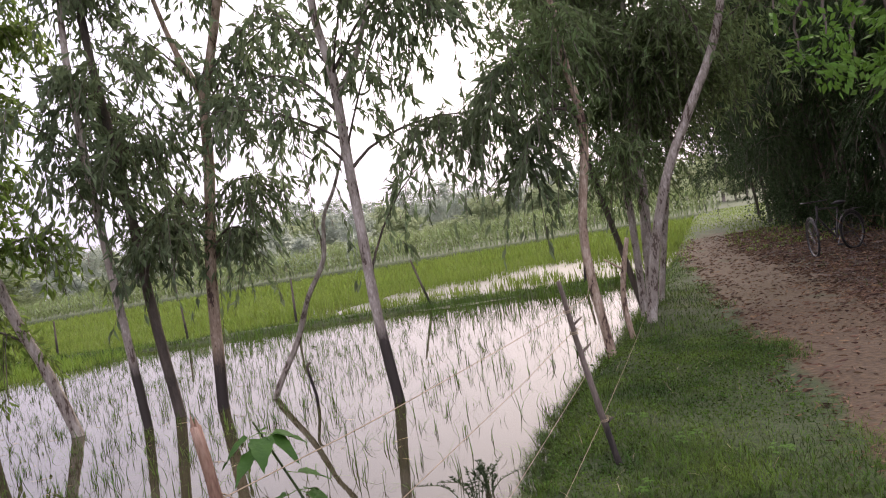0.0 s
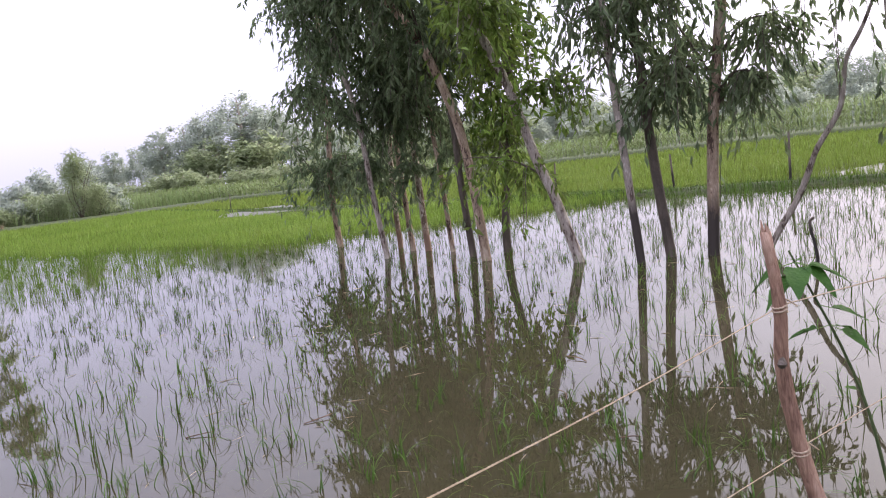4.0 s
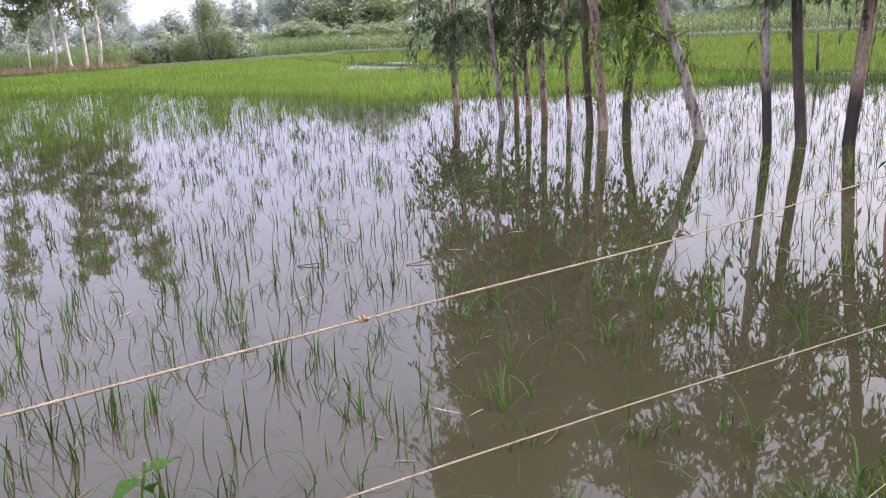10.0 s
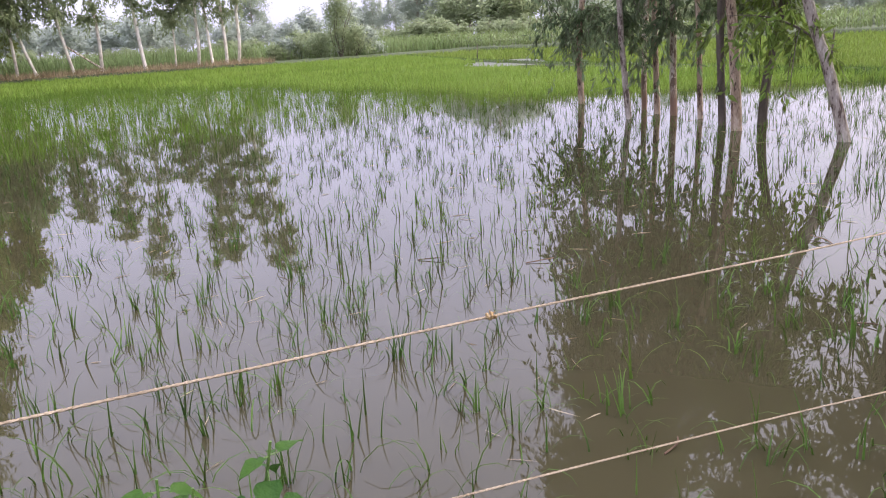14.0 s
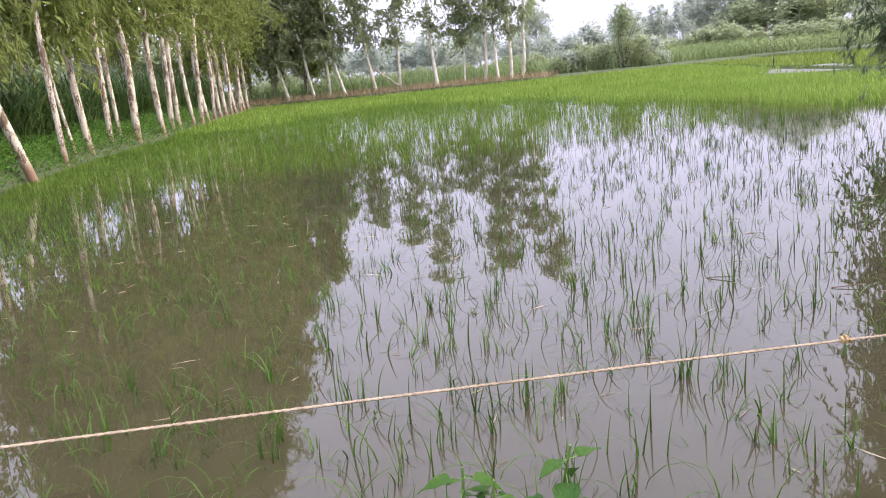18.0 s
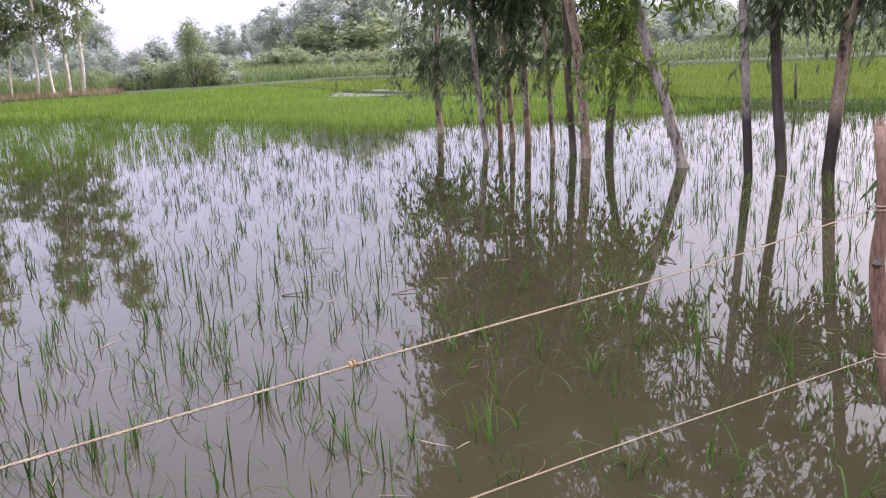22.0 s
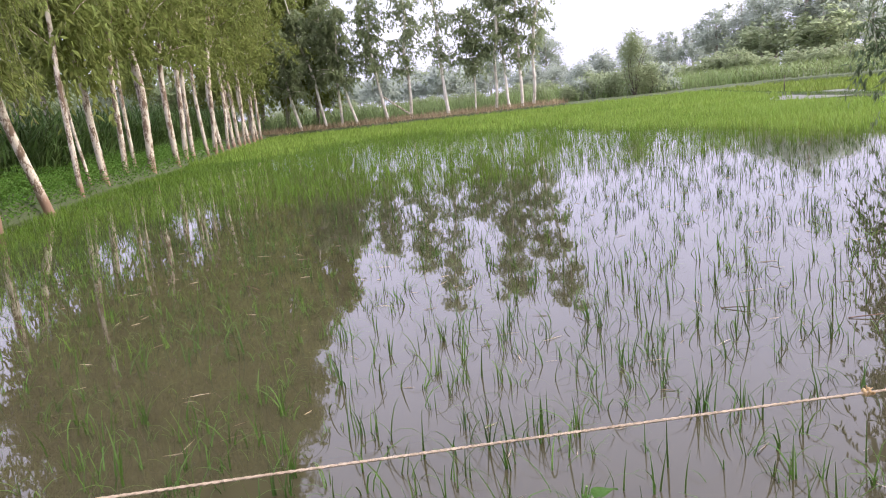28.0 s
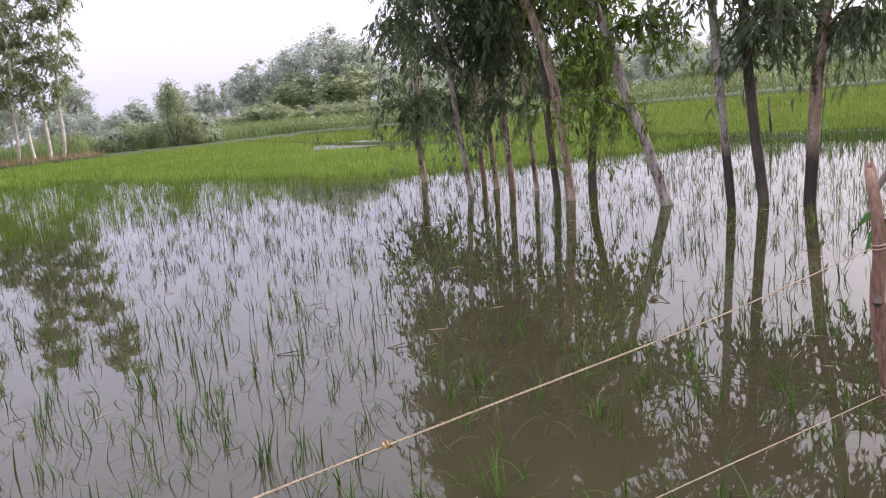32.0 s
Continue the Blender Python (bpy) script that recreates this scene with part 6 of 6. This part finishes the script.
def feathery_weed(x, y, h, seed):
    """A dark water weed: a few upright stems set with small narrow leaves."""
    rng = np.random.default_rng(seed)
    w = thing("water_weed", (x, y, 0), "small dark feathery weed standing in shallow water", "plant", "weeds in the water")
    for _ in range(9):
        dx, dy = rng.normal(0, 0.09, 2)
        l = smooth_line([(x + dx * 0.3, y + dy * 0.3, -0.05), (x + dx * 0.8, y + dy * 0.8, h * 0.5), (x + dx * 1.6, y + dy * 1.6, h * rng.uniform(0.6, 1.1))], 12)
        st = part("stem", tube(l, [0.004, 0.002], 5), M_SAPLING, w)
        P = l[rng.integers(3, 12, 60)]
        part("foliage", leaf_quads(P, rng.normal(size=P.shape) * [1, 1, 0.4] + [0, 0, 0.7], 0.026 * rng.uniform(0.6, 1.3, 60), 0.007, rng), M_LEAF_DARK, st)


feathery_weed(-1.58, 5.6, 0.21, 601)
feathery_weed(-1.5, 5.72, 0.17, 602)


def bank_weed(x, y, seed):
    """A low rosette of small rounded leaves on short stalks in the grass."""
    rng = np.random.default_rng(seed)
    z = float(ground_z(x, y))
    w = thing("bank_weed", (x, y, z), "low bright green weed with small leaves in the grass", "plant", "weeds in the grass")
    for _ in range(9):
        az, ln = rng.uniform(0, 6.28), rng.uniform(0.03, 0.075)
        tip = np.array([x + ln * math.cos(az), y + ln * math.sin(az), z + rng.uniform(0.04, 0.09)])
        st = part("stalk", tube(smooth_line([(x, y, z - 0.01), (x + 0.4 * ln * math.cos(az), y + 0.4 * ln * math.sin(az), z + 0.03), tip], 6), [0.0016, 0.001], 4), M_STEM, w)
        for k in range(3):
            turn = az + (k - 1) * 1.5
            part("leaf", herb_leaf(tip, (math.cos(turn), math.sin(turn), 0.25), 0.026, 0.02, rng), M_LEAF_BRIGHT, st, smooth=True)


for k, (x, y) in enumerate([(-1.15, 3.4), (-1.07, 3.2), (-1.22, 3.22), (-0.95, 3.5), (-1.0, 3.05), (-1.32, 3.75), (-0.62, 4.4), (-0.3, 5.1), (-0.5, 5.7), (0.1, 4.7)]):
    bank_weed(x, y, 620 + k)
fallen = thing("plant_debris", (-1.41, 3.13, 0.24), "thick green broken stem lying in the grass", "plant debris")
zs = [float(ground_z(x, y)) + 0.035 for x, y in ((-1.43, 3.09), (-1.36, 3.22), (-1.29, 3.33))]
part("stalk", tube(smooth_line([(-1.43, 3.09, zs[0]), (-1.36, 3.22, zs[1] + 0.01), (-1.29, 3.33, zs[2])], 8), [0.008, 0.007, 0.005], 7), M_SAPLING, fallen)
caught = thing("dead_leaf", (-1.242, 3.508, 0.384), "dry brown leaf scrap hanging on a fence rope", "leaf")
part("blade", herb_leaf((-1.242, 3.508, 0.386), (0.15, 0.1, -1.0), 0.05, 0.016, np.random.default_rng(640)), M_DRY, caught, smooth=True)


# ---- things afloat ----
def afloat():
    rng = np.random.default_rng(310)
    n = 520
    x, y = rng.uniform(-12, -2.2, n), rng.uniform(-3.5, 12, n)
    ok = inside(x, y)[0] > 0.25
    P = np.stack([x[ok], y[ok], np.full(ok.sum(), 0.004)], 1)
    D = rng.normal(size=P.shape) * np.array([1, 1, 0.02])
    tagged(part("floating_straw", leaf_quads(P, D, rng.uniform(0.04, 0.22, len(P)), 0.006, rng, 0.02), M_DRY), "thin straw and dead rice leaves floating on the water", "floating straw", kind="stuff")
    for k, (x, y, a, ln) in enumerate([(-9.0, -0.17, 0.4, 0.45), (-5.3, 3.6, 1.2, 0.2), (-3.9, 4.6, 2.4, 0.16), (-3.3, 4.1, 0.3, 0.14), (-4.2, 5.4, 2.9, 0.2), (-5.9, 3.1, 0.8, 0.18), (-3.0, 2.4, 1.9, 0.12), (-4.4, -0.6, 0.2, 0.3)]):
        d = np.array([math.cos(a), math.sin(a), 0])
        t = thing("floating_twig", (x, y, 0), "dry brown twig floating on the flood water", "twig", "twigs afloat")
        c = np.array([x, y, 0.004])
        part("wood", tube(smooth_line([c, c + d * ln * 0.5 + [0.01, 0.02, 0.01], c + d * ln + [0, 0, 0.015]], 7), [0.004, 0.003], 5, rng, 0.1), M_LITTER, t)


afloat()
